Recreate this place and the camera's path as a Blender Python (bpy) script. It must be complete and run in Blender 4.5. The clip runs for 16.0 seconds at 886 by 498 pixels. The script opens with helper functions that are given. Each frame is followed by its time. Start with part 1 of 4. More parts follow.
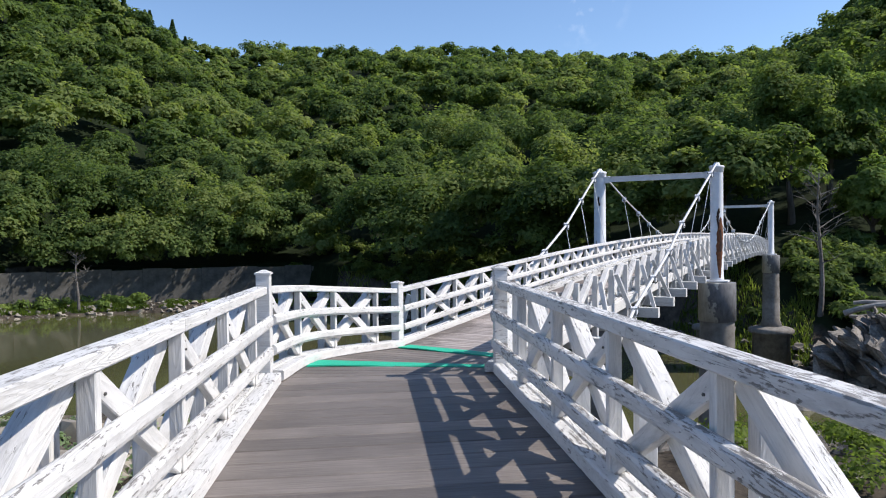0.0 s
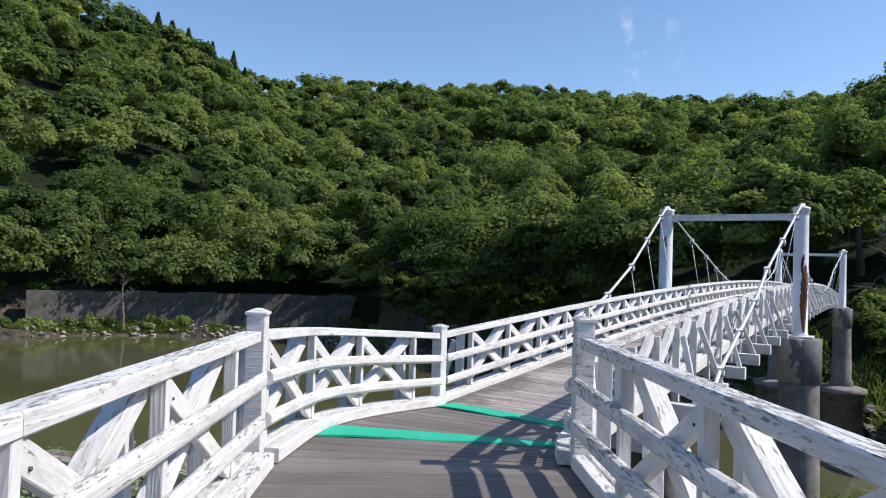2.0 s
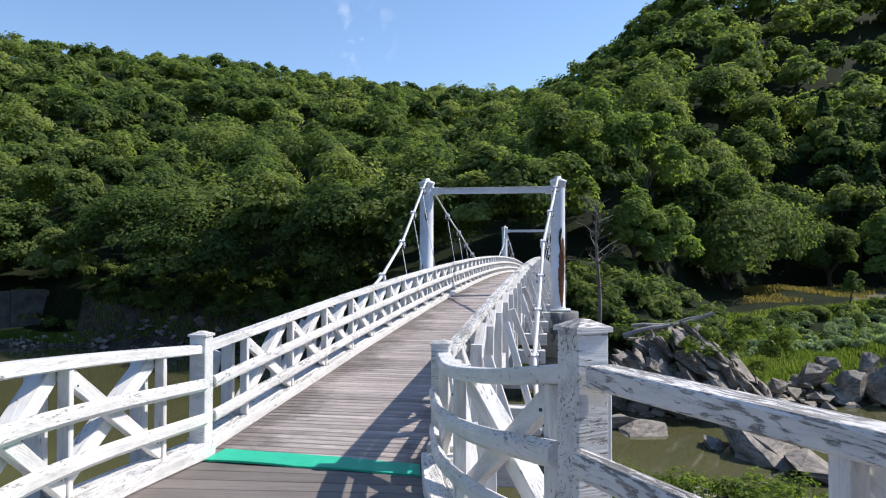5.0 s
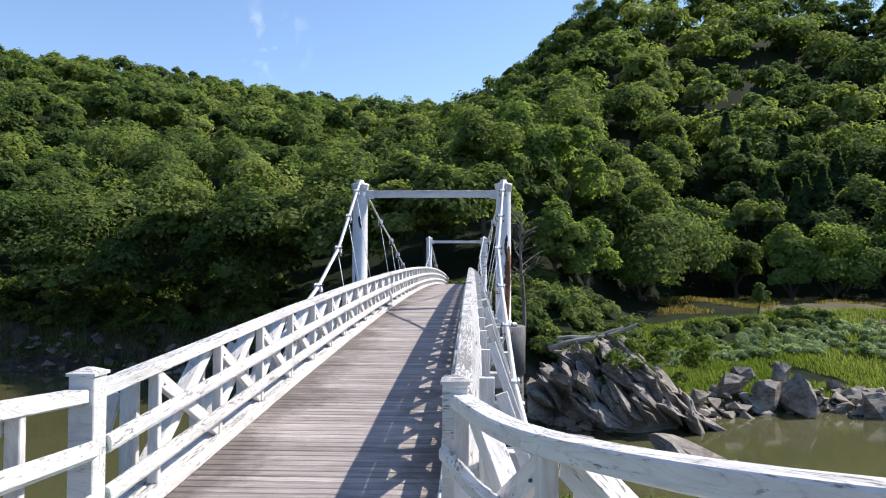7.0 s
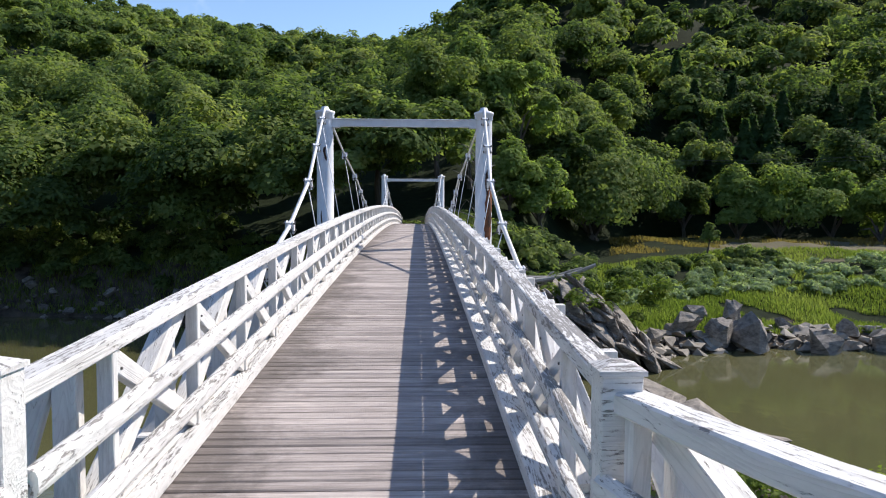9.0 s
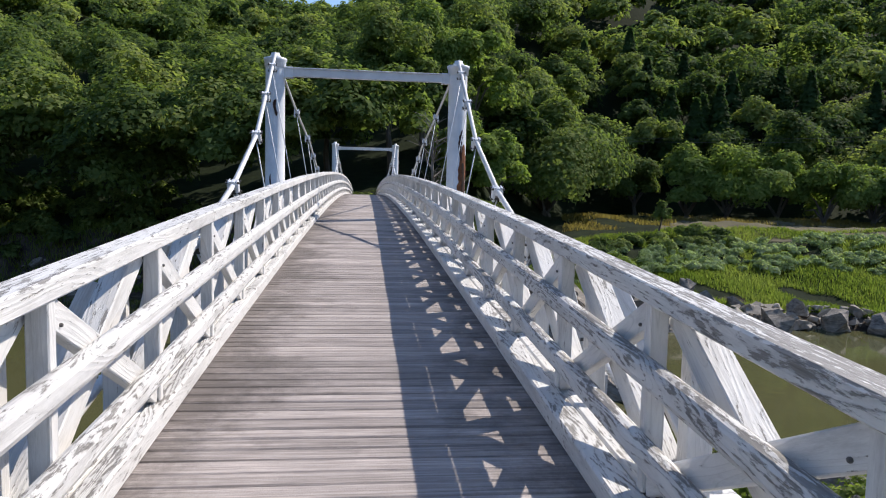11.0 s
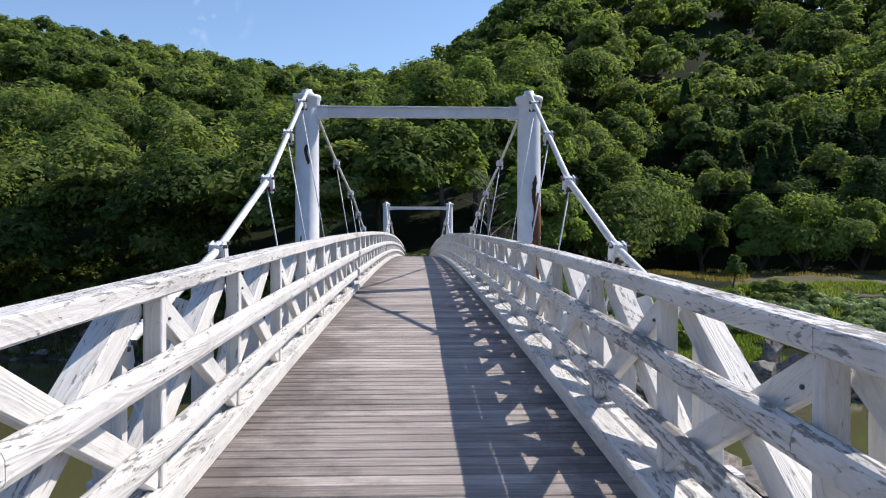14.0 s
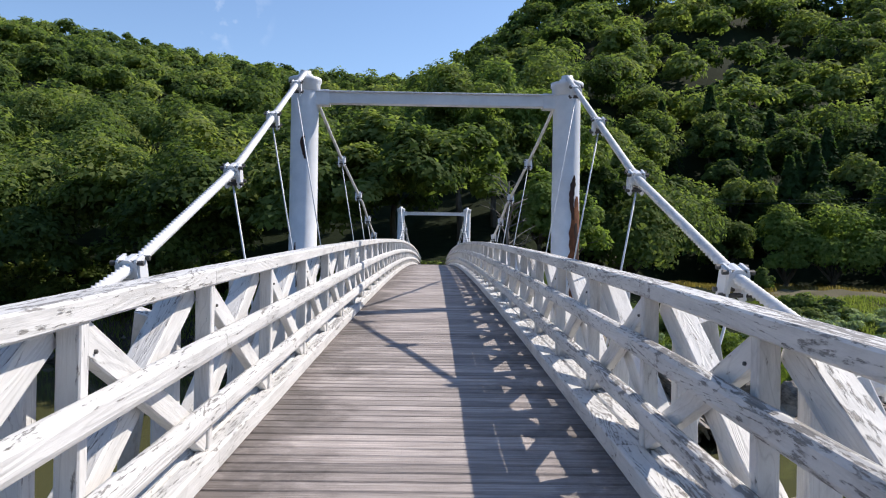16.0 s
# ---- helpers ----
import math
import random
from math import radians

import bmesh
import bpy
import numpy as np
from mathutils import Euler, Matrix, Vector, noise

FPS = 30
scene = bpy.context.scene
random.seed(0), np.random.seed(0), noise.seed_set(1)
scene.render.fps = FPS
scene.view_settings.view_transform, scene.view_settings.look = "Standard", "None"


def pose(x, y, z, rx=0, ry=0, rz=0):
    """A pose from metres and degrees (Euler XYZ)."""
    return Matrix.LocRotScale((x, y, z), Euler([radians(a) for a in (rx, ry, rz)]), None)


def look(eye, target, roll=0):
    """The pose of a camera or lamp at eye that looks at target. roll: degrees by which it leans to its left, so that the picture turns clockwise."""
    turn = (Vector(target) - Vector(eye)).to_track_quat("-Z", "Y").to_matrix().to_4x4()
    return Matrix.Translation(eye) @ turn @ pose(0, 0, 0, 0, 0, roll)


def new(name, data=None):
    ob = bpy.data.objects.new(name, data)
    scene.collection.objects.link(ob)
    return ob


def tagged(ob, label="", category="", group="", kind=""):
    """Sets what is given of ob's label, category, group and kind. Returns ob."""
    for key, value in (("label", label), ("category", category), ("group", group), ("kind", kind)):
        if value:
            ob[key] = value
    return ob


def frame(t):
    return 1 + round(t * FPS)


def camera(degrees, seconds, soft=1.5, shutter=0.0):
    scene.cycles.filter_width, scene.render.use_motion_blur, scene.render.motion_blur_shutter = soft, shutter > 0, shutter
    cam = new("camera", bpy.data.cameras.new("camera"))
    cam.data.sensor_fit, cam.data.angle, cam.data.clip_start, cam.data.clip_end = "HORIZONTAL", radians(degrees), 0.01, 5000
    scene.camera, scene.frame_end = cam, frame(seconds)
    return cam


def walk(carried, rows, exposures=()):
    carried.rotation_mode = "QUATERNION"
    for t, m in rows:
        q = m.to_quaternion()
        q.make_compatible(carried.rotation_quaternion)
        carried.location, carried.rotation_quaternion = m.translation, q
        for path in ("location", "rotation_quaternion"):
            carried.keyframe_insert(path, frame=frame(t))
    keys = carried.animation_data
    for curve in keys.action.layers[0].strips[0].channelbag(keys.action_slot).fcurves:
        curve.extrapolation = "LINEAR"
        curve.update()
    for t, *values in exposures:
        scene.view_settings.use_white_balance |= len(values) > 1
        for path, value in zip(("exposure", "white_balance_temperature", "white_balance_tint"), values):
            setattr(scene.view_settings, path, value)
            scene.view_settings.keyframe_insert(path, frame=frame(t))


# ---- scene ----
cam = camera(64.4, 16.0, soft=1.1)
PATH = [
    (0, (5.577, -10.954, 2.012), (4.639, -9.188, 1.975), -0.6),
    (0.5, (5.34, -10.456, 2.011), (4.375, -8.704, 1.969), 0.4),
    (1, (5.017, -10.023, 1.986), (4.04, -8.278, 1.935), 1.9),
    (1.5, (4.734, -9.533, 1.989), (3.735, -7.801, 2.024), 2.0),
    (2, (4.404, -9.089, 2.005), (3.355, -7.387, 2.067), 1.9),
    (2.5, (4.018, -8.664, 1.997), (2.984, -6.953, 2.047), 1.6),
    (3, (3.651, -8.186, 1.989), (2.653, -6.454, 2.021), 0.9),
    (3.5, (3.228, -7.782, 1.968), (2.405, -5.959, 1.989), 0.3),
    (4, (2.913, -7.294, 1.939), (2.19, -5.429, 1.952), -0.3),
    (4.5, (2.575, -6.884, 1.931), (2.076, -4.947, 1.939), -0.0),
    (7, (1.264, -4.453, 1.824), (1.182, -2.456, 1.887), 0.2),
    (7.5, (1.048, -4.024, 1.812), (1.06, -2.025, 1.868), 0.8),
    (8, (0.847, -3.58, 1.843), (0.858, -1.581, 1.846), 0.4),
    (8.5, (0.593, -3.11, 1.797), (0.626, -1.111, 1.739), 0.2),
    (11, (-0.054, -0.303, 1.54), (0.171, 1.677, 1.364), 1.4),
    (11.5, (-0.039, 0.303, 1.498), (0.196, 2.288, 1.456), 1.6),
    (12, (-0.059, 0.908, 1.465), (0.185, 2.89, 1.574), 2.3),
    (12.5, (-0.049, 1.526, 1.46), (0.14, 3.515, 1.549), 3.2),
    (13, (-0.099, 2.073, 1.466), (-0.025, 4.071, 1.523), 2.3),
    (13.5, (-0.09, 2.617, 1.481), (-0.03, 4.616, 1.516), 0.7),
    (14, (-0.022, 3.206, 1.528), (0.05, 5.204, 1.52), -0.0),
    (14.5, (-0.032, 3.759, 1.559), (0.05, 5.757, 1.521), -0.6),
    (15, (0.045, 4.321, 1.581), (0.127, 6.319, 1.546), -0.8),
    (15.5, (-0.013, 4.88, 1.593), (-0.047, 6.88, 1.585), -0.2),
    (16, (-0.008, 5.418, 1.616), (0.019, 7.418, 1.626), 0.9),
]
EXPOSURE = [(0, 0.28, 6560, 12), (3, 0.25, 6520, 12), (4.5, 0.33, 6560, 12), (7, 0.54, 6750, 13), (8.5, 0.50, 6750, 13), (11, 0.28, 6750, 13),
            (12, 0.47, 6750, 13), (12.5, 0.43, 6750, 13), (13.5, 0.28, 6750, 13), (16, 0.28, 6750, 13)]
walk(cam, [(t, look(eye, target, roll)) for t, eye, target, roll in PATH], EXPOSURE)

# ---- light ----
SUN = Vector((0.90, 0.42, 1.0)).normalized()
world = bpy.data.worlds.new("sky")
scene.world = world
world.use_nodes = True
wn = world.node_tree.nodes
sky = wn.new("ShaderNodeTexSky")
sky.sky_type = "NISHITA"
sky.sun_disc = False
sky.sun_elevation = math.asin(SUN.z)
sky.sun_rotation = math.atan2(SUN.x, SUN.y)
sky.air_density, sky.dust_density, sky.ozone_density = 1.0, 0.05, 4.5
wn["Background"].inputs[1].default_value = 0.15
wl = world.node_tree.links
way = wn.new("ShaderNodeTexCoord")
near_cloud = wn.new("ShaderNodeVectorMath")
near_cloud.operation = "DISTANCE"
near_cloud.inputs[1].default_value = (math.sin(radians(-16.4)) * 0.953, math.cos(radians(-16.4)) * 0.953, 0.303)
wisp = wn.new("ShaderNodeTexNoise")
wisp.inputs["Scale"].default_value, wisp.inputs["Detail"].default_value = 26.0, 6.0
fall = wn.new("ShaderNodeMapRange")
fall.inputs[1].default_value, fall.inputs[2].default_value, fall.inputs[3].default_value, fall.inputs[4].default_value = 0.0, 0.06, 0.62, 0.0
thin = wn.new("ShaderNodeMapRange")
thin.inputs[1].default_value, thin.inputs[2].default_value, thin.inputs[3].default_value, thin.inputs[4].default_value = 0.50, 0.72, 0.0, 1.0
both = wn.new("ShaderNodeMath")
both.operation = "MULTIPLY"
sky_mix = wn.new("ShaderNodeMix")
sky_mix.data_type = "RGBA"
sky_mix.inputs[7].default_value = (6.5, 7.0, 7.6, 1)
wl.new(way.outputs["Generated"], near_cloud.inputs[0])
wl.new(way.outputs["Generated"], wisp.inputs["Vector"])
wl.new(near_cloud.outputs["Value"], fall.inputs[0])
wl.new(wisp.outputs[0], thin.inputs[0])
wl.new(fall.outputs[0], both.inputs[0])
wl.new(thin.outputs[0], both.inputs[1])
wl.new(both.outputs[0], sky_mix.inputs[0])
wl.new(sky.outputs[0], sky_mix.inputs[6])
wl.new(sky_mix.outputs[2], wn["Background"].inputs[0])
sun_data = bpy.data.lights.new("sun", "SUN")
sun_data.energy, sun_data.angle, sun_data.color = 4.5, radians(0.5), (1.0, 0.95, 0.87)
sun = new("sun", sun_data)
sun.matrix_world = look((0, 0, 60), Vector((0, 0, 60)) - SUN)


# ---- materials ----
def material(name, rough=0.8, metal=0.0):
    m = bpy.data.materials.new(name)
    m.use_nodes = True
    nt = m.node_tree
    b = nt.nodes["Principled BSDF"]
    b.inputs["Roughness"].default_value, b.inputs["Metallic"].default_value = rough, metal
    return m, nt, b


def add(nt, kind, **values):
    n = nt.nodes.new("ShaderNode" + kind)
    for k, v in values.items():
        n.inputs[k].default_value = v
    return n


def noise_at(nt, coord, scale, stretch=(1, 1, 1), detail=4.0, rough=0.6, distortion=0.0):
    mp = add(nt, "Mapping", Scale=stretch)
    nt.links.new(coord, mp.inputs[0])
    n = add(nt, "TexNoise", Scale=scale, Detail=detail, Roughness=rough, Distortion=distortion)
    nt.links.new(mp.outputs[0], n.inputs["Vector"])
    return n.outputs[0]


def ramp(nt, fac, *stops):
    r = nt.nodes.new("ShaderNodeValToRGB")
    e = r.color_ramp.elements
    while len(e) < len(stops):
        e.new(0.5)
    for el, (p, c) in zip(e, stops):
        el.position = p
        el.color = (*c, 1) if isinstance(c, tuple) else (c, c, c, 1)
    nt.links.new(fac, r.inputs[0])
    return r.outputs[0]


def mix(nt, fac, a, b, mode="MIX"):
    m = nt.nodes.new("ShaderNodeMix")
    m.data_type, m.blend_type = "RGBA", mode
    for sock, v in ((m.inputs[0], fac), (m.inputs[6], a), (m.inputs[7], b)):
        if hasattr(v, "is_linked"):
            nt.links.new(v, sock)
        elif isinstance(v, tuple):
            sock.default_value = (*v, 1)
        else:
            sock.default_value = v
    return m.outputs[2]


def maths(nt, op, a, b=0.0):
    m = nt.nodes.new("ShaderNodeMath")
    m.operation = op
    for sock, v in zip(m.inputs, (a, b)):
        if hasattr(v, "is_linked"):
            nt.links.new(v, sock)
        else:
            sock.default_value = v
    return m.outputs[0]


def bump(nt, b, height, strength=0.3, dist=0.01):
    n = add(nt, "Bump", Strength=strength, Distance=dist)
    nt.links.new(height, n.inputs["Height"])
    nt.links.new(n.outputs[0], b.inputs["Normal"])


def shifted(nt):
    """Object coordinates, moved apart from piece to piece by a random offset."""
    tc, oi = nt.nodes.new("ShaderNodeTexCoord"), nt.nodes.new("ShaderNodeObjectInfo")
    v = nt.nodes.new("ShaderNodeVectorMath")
    v.operation = "ADD"
    k = maths(nt, "MULTIPLY", oi.outputs["Random"], 57.0)
    nt.links.new(tc.outputs["Object"], v.inputs[0])
    nt.links.new(k, v.inputs[1])
    return v.outputs[0], oi.outputs["Random"]


def painted_wood(name, wear):
    m, nt, b = material(name, 0.62)
    co, rnd = shifted(nt)
    rings = noise_at(nt, co, 2.0, (0.4, 3.0, 3.0), 1.0, 0.45, 0.6)
    lines = maths(nt, "PINGPONG", maths(nt, "MULTIPLY", rings, 30.0), 1.0)
    grain = noise_at(nt, co, 26, (0.10, 3.0, 3.0), 5, 0.7)
    chips = noise_at(nt, co, 38.0, (0.30, 1.4, 1.4), 6, 0.74)
    area = noise_at(nt, co, 3.2, (0.6, 1.2, 1.2), 5, 0.65)
    geo = nt.nodes.new("ShaderNodeNewGeometry")
    sep = nt.nodes.new("ShaderNodeSeparateXYZ")
    nt.links.new(geo.outputs["Normal"], sep.inputs[0])
    up = maths(nt, "MULTIPLY", maths(nt, "MAXIMUM", sep.outputs[2], 0.0), 0.055)
    amount = maths(nt, "ADD", maths(nt, "ADD", maths(nt, "MULTIPLY", chips, 0.60), maths(nt, "MULTIPLY", area, 0.30)),
                   maths(nt, "ADD", maths(nt, "MULTIPLY", lines, 0.095), up))
    amount = maths(nt, "ADD", amount, maths(nt, "MULTIPLY", rnd, 0.03))
    bare = ramp(nt, amount, (0.62 - wear, 0.0), (0.66 - wear, 0.92))
    wood = ramp(nt, grain, (0.3, (0.085, 0.078, 0.072)), (0.7, (0.32, 0.30, 0.28)))
    dirt = noise_at(nt, co, 6, (0.25, 1.2, 1.2), 8, 0.75)
    white = ramp(nt, dirt, (0.3, (0.45, 0.44, 0.43)), (0.5, (0.67, 0.66, 0.645)), (0.72, (0.77, 0.76, 0.745)))
    white = mix(nt, maths(nt, "MULTIPLY", ramp(nt, lines, (0.8, 0.0), (1.0, 1.0)), 0.35), white, (0.42, 0.41, 0.40))
    nt.links.new(mix(nt, bare, white, wood), b.inputs["Base Color"])
    h = maths(nt, "SUBTRACT", maths(nt, "MULTIPLY", grain, 0.6), maths(nt, "MULTIPLY", bare, 0.6))
    bump(nt, b, maths(nt, "ADD", h, maths(nt, "MULTIPLY", lines, 0.3)), 0.7, 0.006)
    return m


WHITE = painted_wood("peeling_white_paint", -0.005)
WORN = painted_wood("worn_white_paint", 0.026)
GREY = painted_wood("bare_grey_paint", 0.068)


def plank_material(name, dark, light, rough, grooves, grime=0.0):
    m, nt, b = material(name, rough)
    co, rnd = shifted(nt)
    grain = noise_at(nt, co, 14, (0.12, 4.0, 4.0), 6, 0.7)
    blot = noise_at(nt, co, 1.6, (0.7, 1, 1), 5, 0.6)
    base = ramp(nt, grain, (0.25, dark), (0.75, light))
    base = mix(nt, ramp(nt, blot, (0.35, 0.0), (0.75, 0.55)), base, tuple(c * 0.6 for c in dark))
    tone = ramp(nt, rnd, (0.0, 0.70), (1.0, 1.15))
    base = mix(nt, 1.0, base, tone, "MULTIPLY")
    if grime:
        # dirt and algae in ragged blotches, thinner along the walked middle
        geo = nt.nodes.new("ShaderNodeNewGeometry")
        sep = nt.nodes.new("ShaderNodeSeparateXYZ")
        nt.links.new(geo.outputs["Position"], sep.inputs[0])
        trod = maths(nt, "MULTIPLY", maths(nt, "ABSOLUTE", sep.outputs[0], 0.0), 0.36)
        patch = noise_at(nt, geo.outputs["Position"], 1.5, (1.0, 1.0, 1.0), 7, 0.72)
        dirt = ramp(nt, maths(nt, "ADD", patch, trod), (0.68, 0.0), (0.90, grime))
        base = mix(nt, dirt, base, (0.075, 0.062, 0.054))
    nt.links.new(base, b.inputs["Base Color"])
    bump(nt, b, grain, grooves, 0.008)
    return m


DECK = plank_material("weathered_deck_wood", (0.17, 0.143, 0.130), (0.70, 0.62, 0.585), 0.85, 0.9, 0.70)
DECK_DARK = plank_material("dark_deck_wood", (0.105, 0.088, 0.078), (0.27, 0.235, 0.212), 0.66, 0.5)


def speckled(name, a, b_, scale, rough=0.85, strength=0.4, metal=0.0, dist=0.02, stretch=(1, 1, 1)):
    m, nt, b = material(name, rough, metal)
    tc = nt.nodes.new("ShaderNodeTexCoord")
    n1 = noise_at(nt, tc.outputs["Object"], scale, stretch, 8, 0.68)
    n2 = noise_at(nt, tc.outputs["Object"], scale * 0.17, stretch, 4, 0.6)
    f = maths(nt, "ADD", maths(nt, "MULTIPLY", n1, 0.6), maths(nt, "MULTIPLY", n2, 0.4))
    nt.links.new(ramp(nt, f, (0.36, a), (0.64, b_)), b.inputs["Base Color"])
    bump(nt, b, n1, strength, dist)
    return m


STEEL = speckled("white_steel_paint", (0.62, 0.64, 0.67), (0.80, 0.81, 0.83), 3.0, 0.4, 0.08)
ROPE = speckled("white_painted_rope", (0.60, 0.61, 0.62), (0.82, 0.82, 0.82), 20, 0.5, 0.2)
RUST = speckled("rust", (0.075, 0.026, 0.012), (0.30, 0.11, 0.045), 9, 0.9, 0.5)
RUST_DARK = speckled("dark_rust", (0.02, 0.014, 0.012), (0.09, 0.04, 0.025), 12, 0.9, 0.5)
CONCRETE = speckled("stained_concrete", (0.12, 0.105, 0.09), (0.30, 0.28, 0.25), 2.2, 0.9, 0.5)
WALL_CONCRETE = speckled("old_wall_concrete", (0.04, 0.038, 0.034), (0.15, 0.14, 0.125), 0.9, 0.9, 0.5, dist=0.06)
MAT_GREEN = speckled("green_mat_fabric", (0.0, 0.36, 0.22), (0.01, 0.46, 0.29), 30, 0.75, 0.3, dist=0.004)
BOLT = speckled("dark_bolt", (0.05, 0.05, 0.05), (0.2, 0.19, 0.18), 30, 0.6, 0.1, 0.5)
ROCK = speckled("layered_rock", (0.05, 0.045, 0.04), (0.40, 0.355, 0.305), 3.2, 0.85, 0.9, dist=0.10, stretch=(1, 1, 3))
PEBBLE = speckled("shore_stones", (0.10, 0.088, 0.075), (0.42, 0.375, 0.31), 0.8, 0.85, 0.5)
BARK = speckled("bark", (0.05, 0.04, 0.03), (0.17, 0.14, 0.115), 3, 0.9, 0.6, stretch=(1, 1, 0.2))
DEADBARK = speckled("dead_bark", (0.09, 0.08, 0.07), (0.22, 0.20, 0.18), 4, 0.9, 0.4)
DEADWOOD = speckled("bleached_wood", (0.22, 0.20, 0.18), (0.45, 0.42, 0.38), 4, 0.9, 0.4)


def sleeve_paint():
    m, nt, b = material("peeling_pier_paint", 0.7)
    tc = nt.nodes.new("ShaderNodeTexCoord")
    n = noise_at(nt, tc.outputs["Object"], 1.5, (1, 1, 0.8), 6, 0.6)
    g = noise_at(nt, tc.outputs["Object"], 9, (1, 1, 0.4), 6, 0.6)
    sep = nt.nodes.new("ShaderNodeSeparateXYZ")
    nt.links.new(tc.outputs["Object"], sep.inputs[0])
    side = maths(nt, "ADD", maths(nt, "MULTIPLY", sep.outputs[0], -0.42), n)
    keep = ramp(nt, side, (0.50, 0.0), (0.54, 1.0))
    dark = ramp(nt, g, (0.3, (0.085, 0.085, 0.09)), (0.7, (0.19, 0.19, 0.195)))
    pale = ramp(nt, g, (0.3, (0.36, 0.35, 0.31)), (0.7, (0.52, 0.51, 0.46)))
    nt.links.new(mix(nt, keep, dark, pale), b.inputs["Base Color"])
    bump(nt, b, keep, 0.4, 0.01)
    return m


SLEEVE = sleeve_paint()


def foliage(name, dark, mid, light):
    m, nt, b = material(name, 0.75)
    at = nt.nodes.new("ShaderNodeAttribute")
    at.attribute_name = "tint"
    geo = nt.nodes.new("ShaderNodeNewGeometry")
    f = maths(nt, "ADD", maths(nt, "MULTIPLY", at.outputs["Fac"], 0.62), maths(nt, "MULTIPLY", geo.outputs["Random Per Island"], 0.38))
    col = ramp(nt, f, (0.08, dark), (0.5, mid), (0.95, light))
    nt.links.new(col, b.inputs["Base Color"])
    b.inputs["Specular IOR Level"].default_value = 0.08
    tr = nt.nodes.new("ShaderNodeBsdfTranslucent")
    nt.links.new(mix(nt, 1.0, col, (1.45, 1.5, 0.8), "MULTIPLY"), tr.inputs[0])
    ms = nt.nodes.new("ShaderNodeMixShader")
    ms.inputs[0].default_value = 0.52
    out = nt.nodes["Material Output"]
    nt.links.new(b.outputs[0], ms.inputs[1])
    nt.links.new(tr.outputs[0], ms.inputs[2])
    nt.links.new(ms.outputs[0], out.inputs[0])
    return m


LEAF = foliage("broad_leaves", (0.054, 0.090, 0.034), (0.136, 0.193, 0.062), (0.245, 0.285, 0.103))
LIGHT_LEAF = foliage("pale_green_leaves", (0.09, 0.145, 0.045), (0.175, 0.25, 0.073), (0.28, 0.34, 0.11))
DRY = foliage("dry_grass", (0.11, 0.105, 0.04), (0.20, 0.165, 0.065), (0.28, 0.22, 0.10))
CONIFER = foliage("conifer_needles", (0.028, 0.056, 0.023), (0.046, 0.086, 0.032), (0.07, 0.118, 0.042))
GRASS = foliage("grass_blades", (0.075, 0.115, 0.025), (0.135, 0.195, 0.042), (0.23, 0.27, 0.09))
WEED = foliage("shore_weeds", (0.14, 0.20, 0.10), (0.25, 0.33, 0.19), (0.40, 0.46, 0.32))


def ground_material():
    m, nt, b = material("ground", 0.95)
    tc = nt.nodes.new("ShaderNodeTexCoord")
    at = nt.nodes.new("ShaderNodeAttribute")
    at.attribute_name = "cover"
    n = noise_at(nt, tc.outputs["Object"], 0.9, (1, 1, 1), 8, 0.7)
    n2 = noise_at(nt, tc.outputs["Object"], 0.12, (1, 1, 1), 5, 0.6)
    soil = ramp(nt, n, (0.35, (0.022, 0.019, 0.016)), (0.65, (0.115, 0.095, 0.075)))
    # near-black green: the shade under the trees is put into this colour
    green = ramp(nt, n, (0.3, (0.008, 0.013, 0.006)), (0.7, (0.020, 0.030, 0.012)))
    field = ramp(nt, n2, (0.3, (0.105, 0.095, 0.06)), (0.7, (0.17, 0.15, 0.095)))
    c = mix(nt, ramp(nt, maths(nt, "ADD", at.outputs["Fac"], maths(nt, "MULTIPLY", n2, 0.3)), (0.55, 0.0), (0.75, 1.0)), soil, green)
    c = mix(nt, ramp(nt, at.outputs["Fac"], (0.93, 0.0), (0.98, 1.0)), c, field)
    nt.links.new(c, b.inputs["Base Color"])
    b.inputs["Specular IOR Level"].default_value = 0.1
    bump(nt, b, n, 0.8, 0.15)
    return m


GROUND = ground_material()


def water_material():
    m, nt, b = material("murky_water", 0.07)
    tc = nt.nodes.new("ShaderNodeTexCoord")
    n = noise_at(nt, tc.outputs["Object"], 0.05, (1, 1, 1), 4, 0.6)
    nt.links.new(ramp(nt, n, (0.3, (0.075, 0.078, 0.034)), (0.7, (0.105, 0.10, 0.048))), b.inputs["Base Color"])
    r = noise_at(nt, tc.outputs["Object"], 1.1, (1, 1, 1), 4, 0.55)
    bump(nt, b, r, 0.10, 0.05)
    return m


WATER = water_material()

# ---- mesh helpers ----
CACHE = {}


def link(name, mesh, mat, parent=None, matrix=None, label=""):
    ob = new(name, mesh)
    if mat and not mesh.materials:
        mesh.materials.append(mat)
    if matrix is not None:
        ob.matrix_basis = matrix
    if parent is not None:
        ob.parent = parent
        ob.matrix_parent_inverse = Matrix.Translation(BASE[parent.name]).inverted()
    if label:
        ob["label"] = label
    return ob


BASE = {}


def thing(name, at, label, category, group="", kind=""):
    e = new(name)
    e.location = at
    e.empty_display_size = 0.2
    BASE[e.name] = Vector(at)
    return tagged(e, label, category, group, kind)


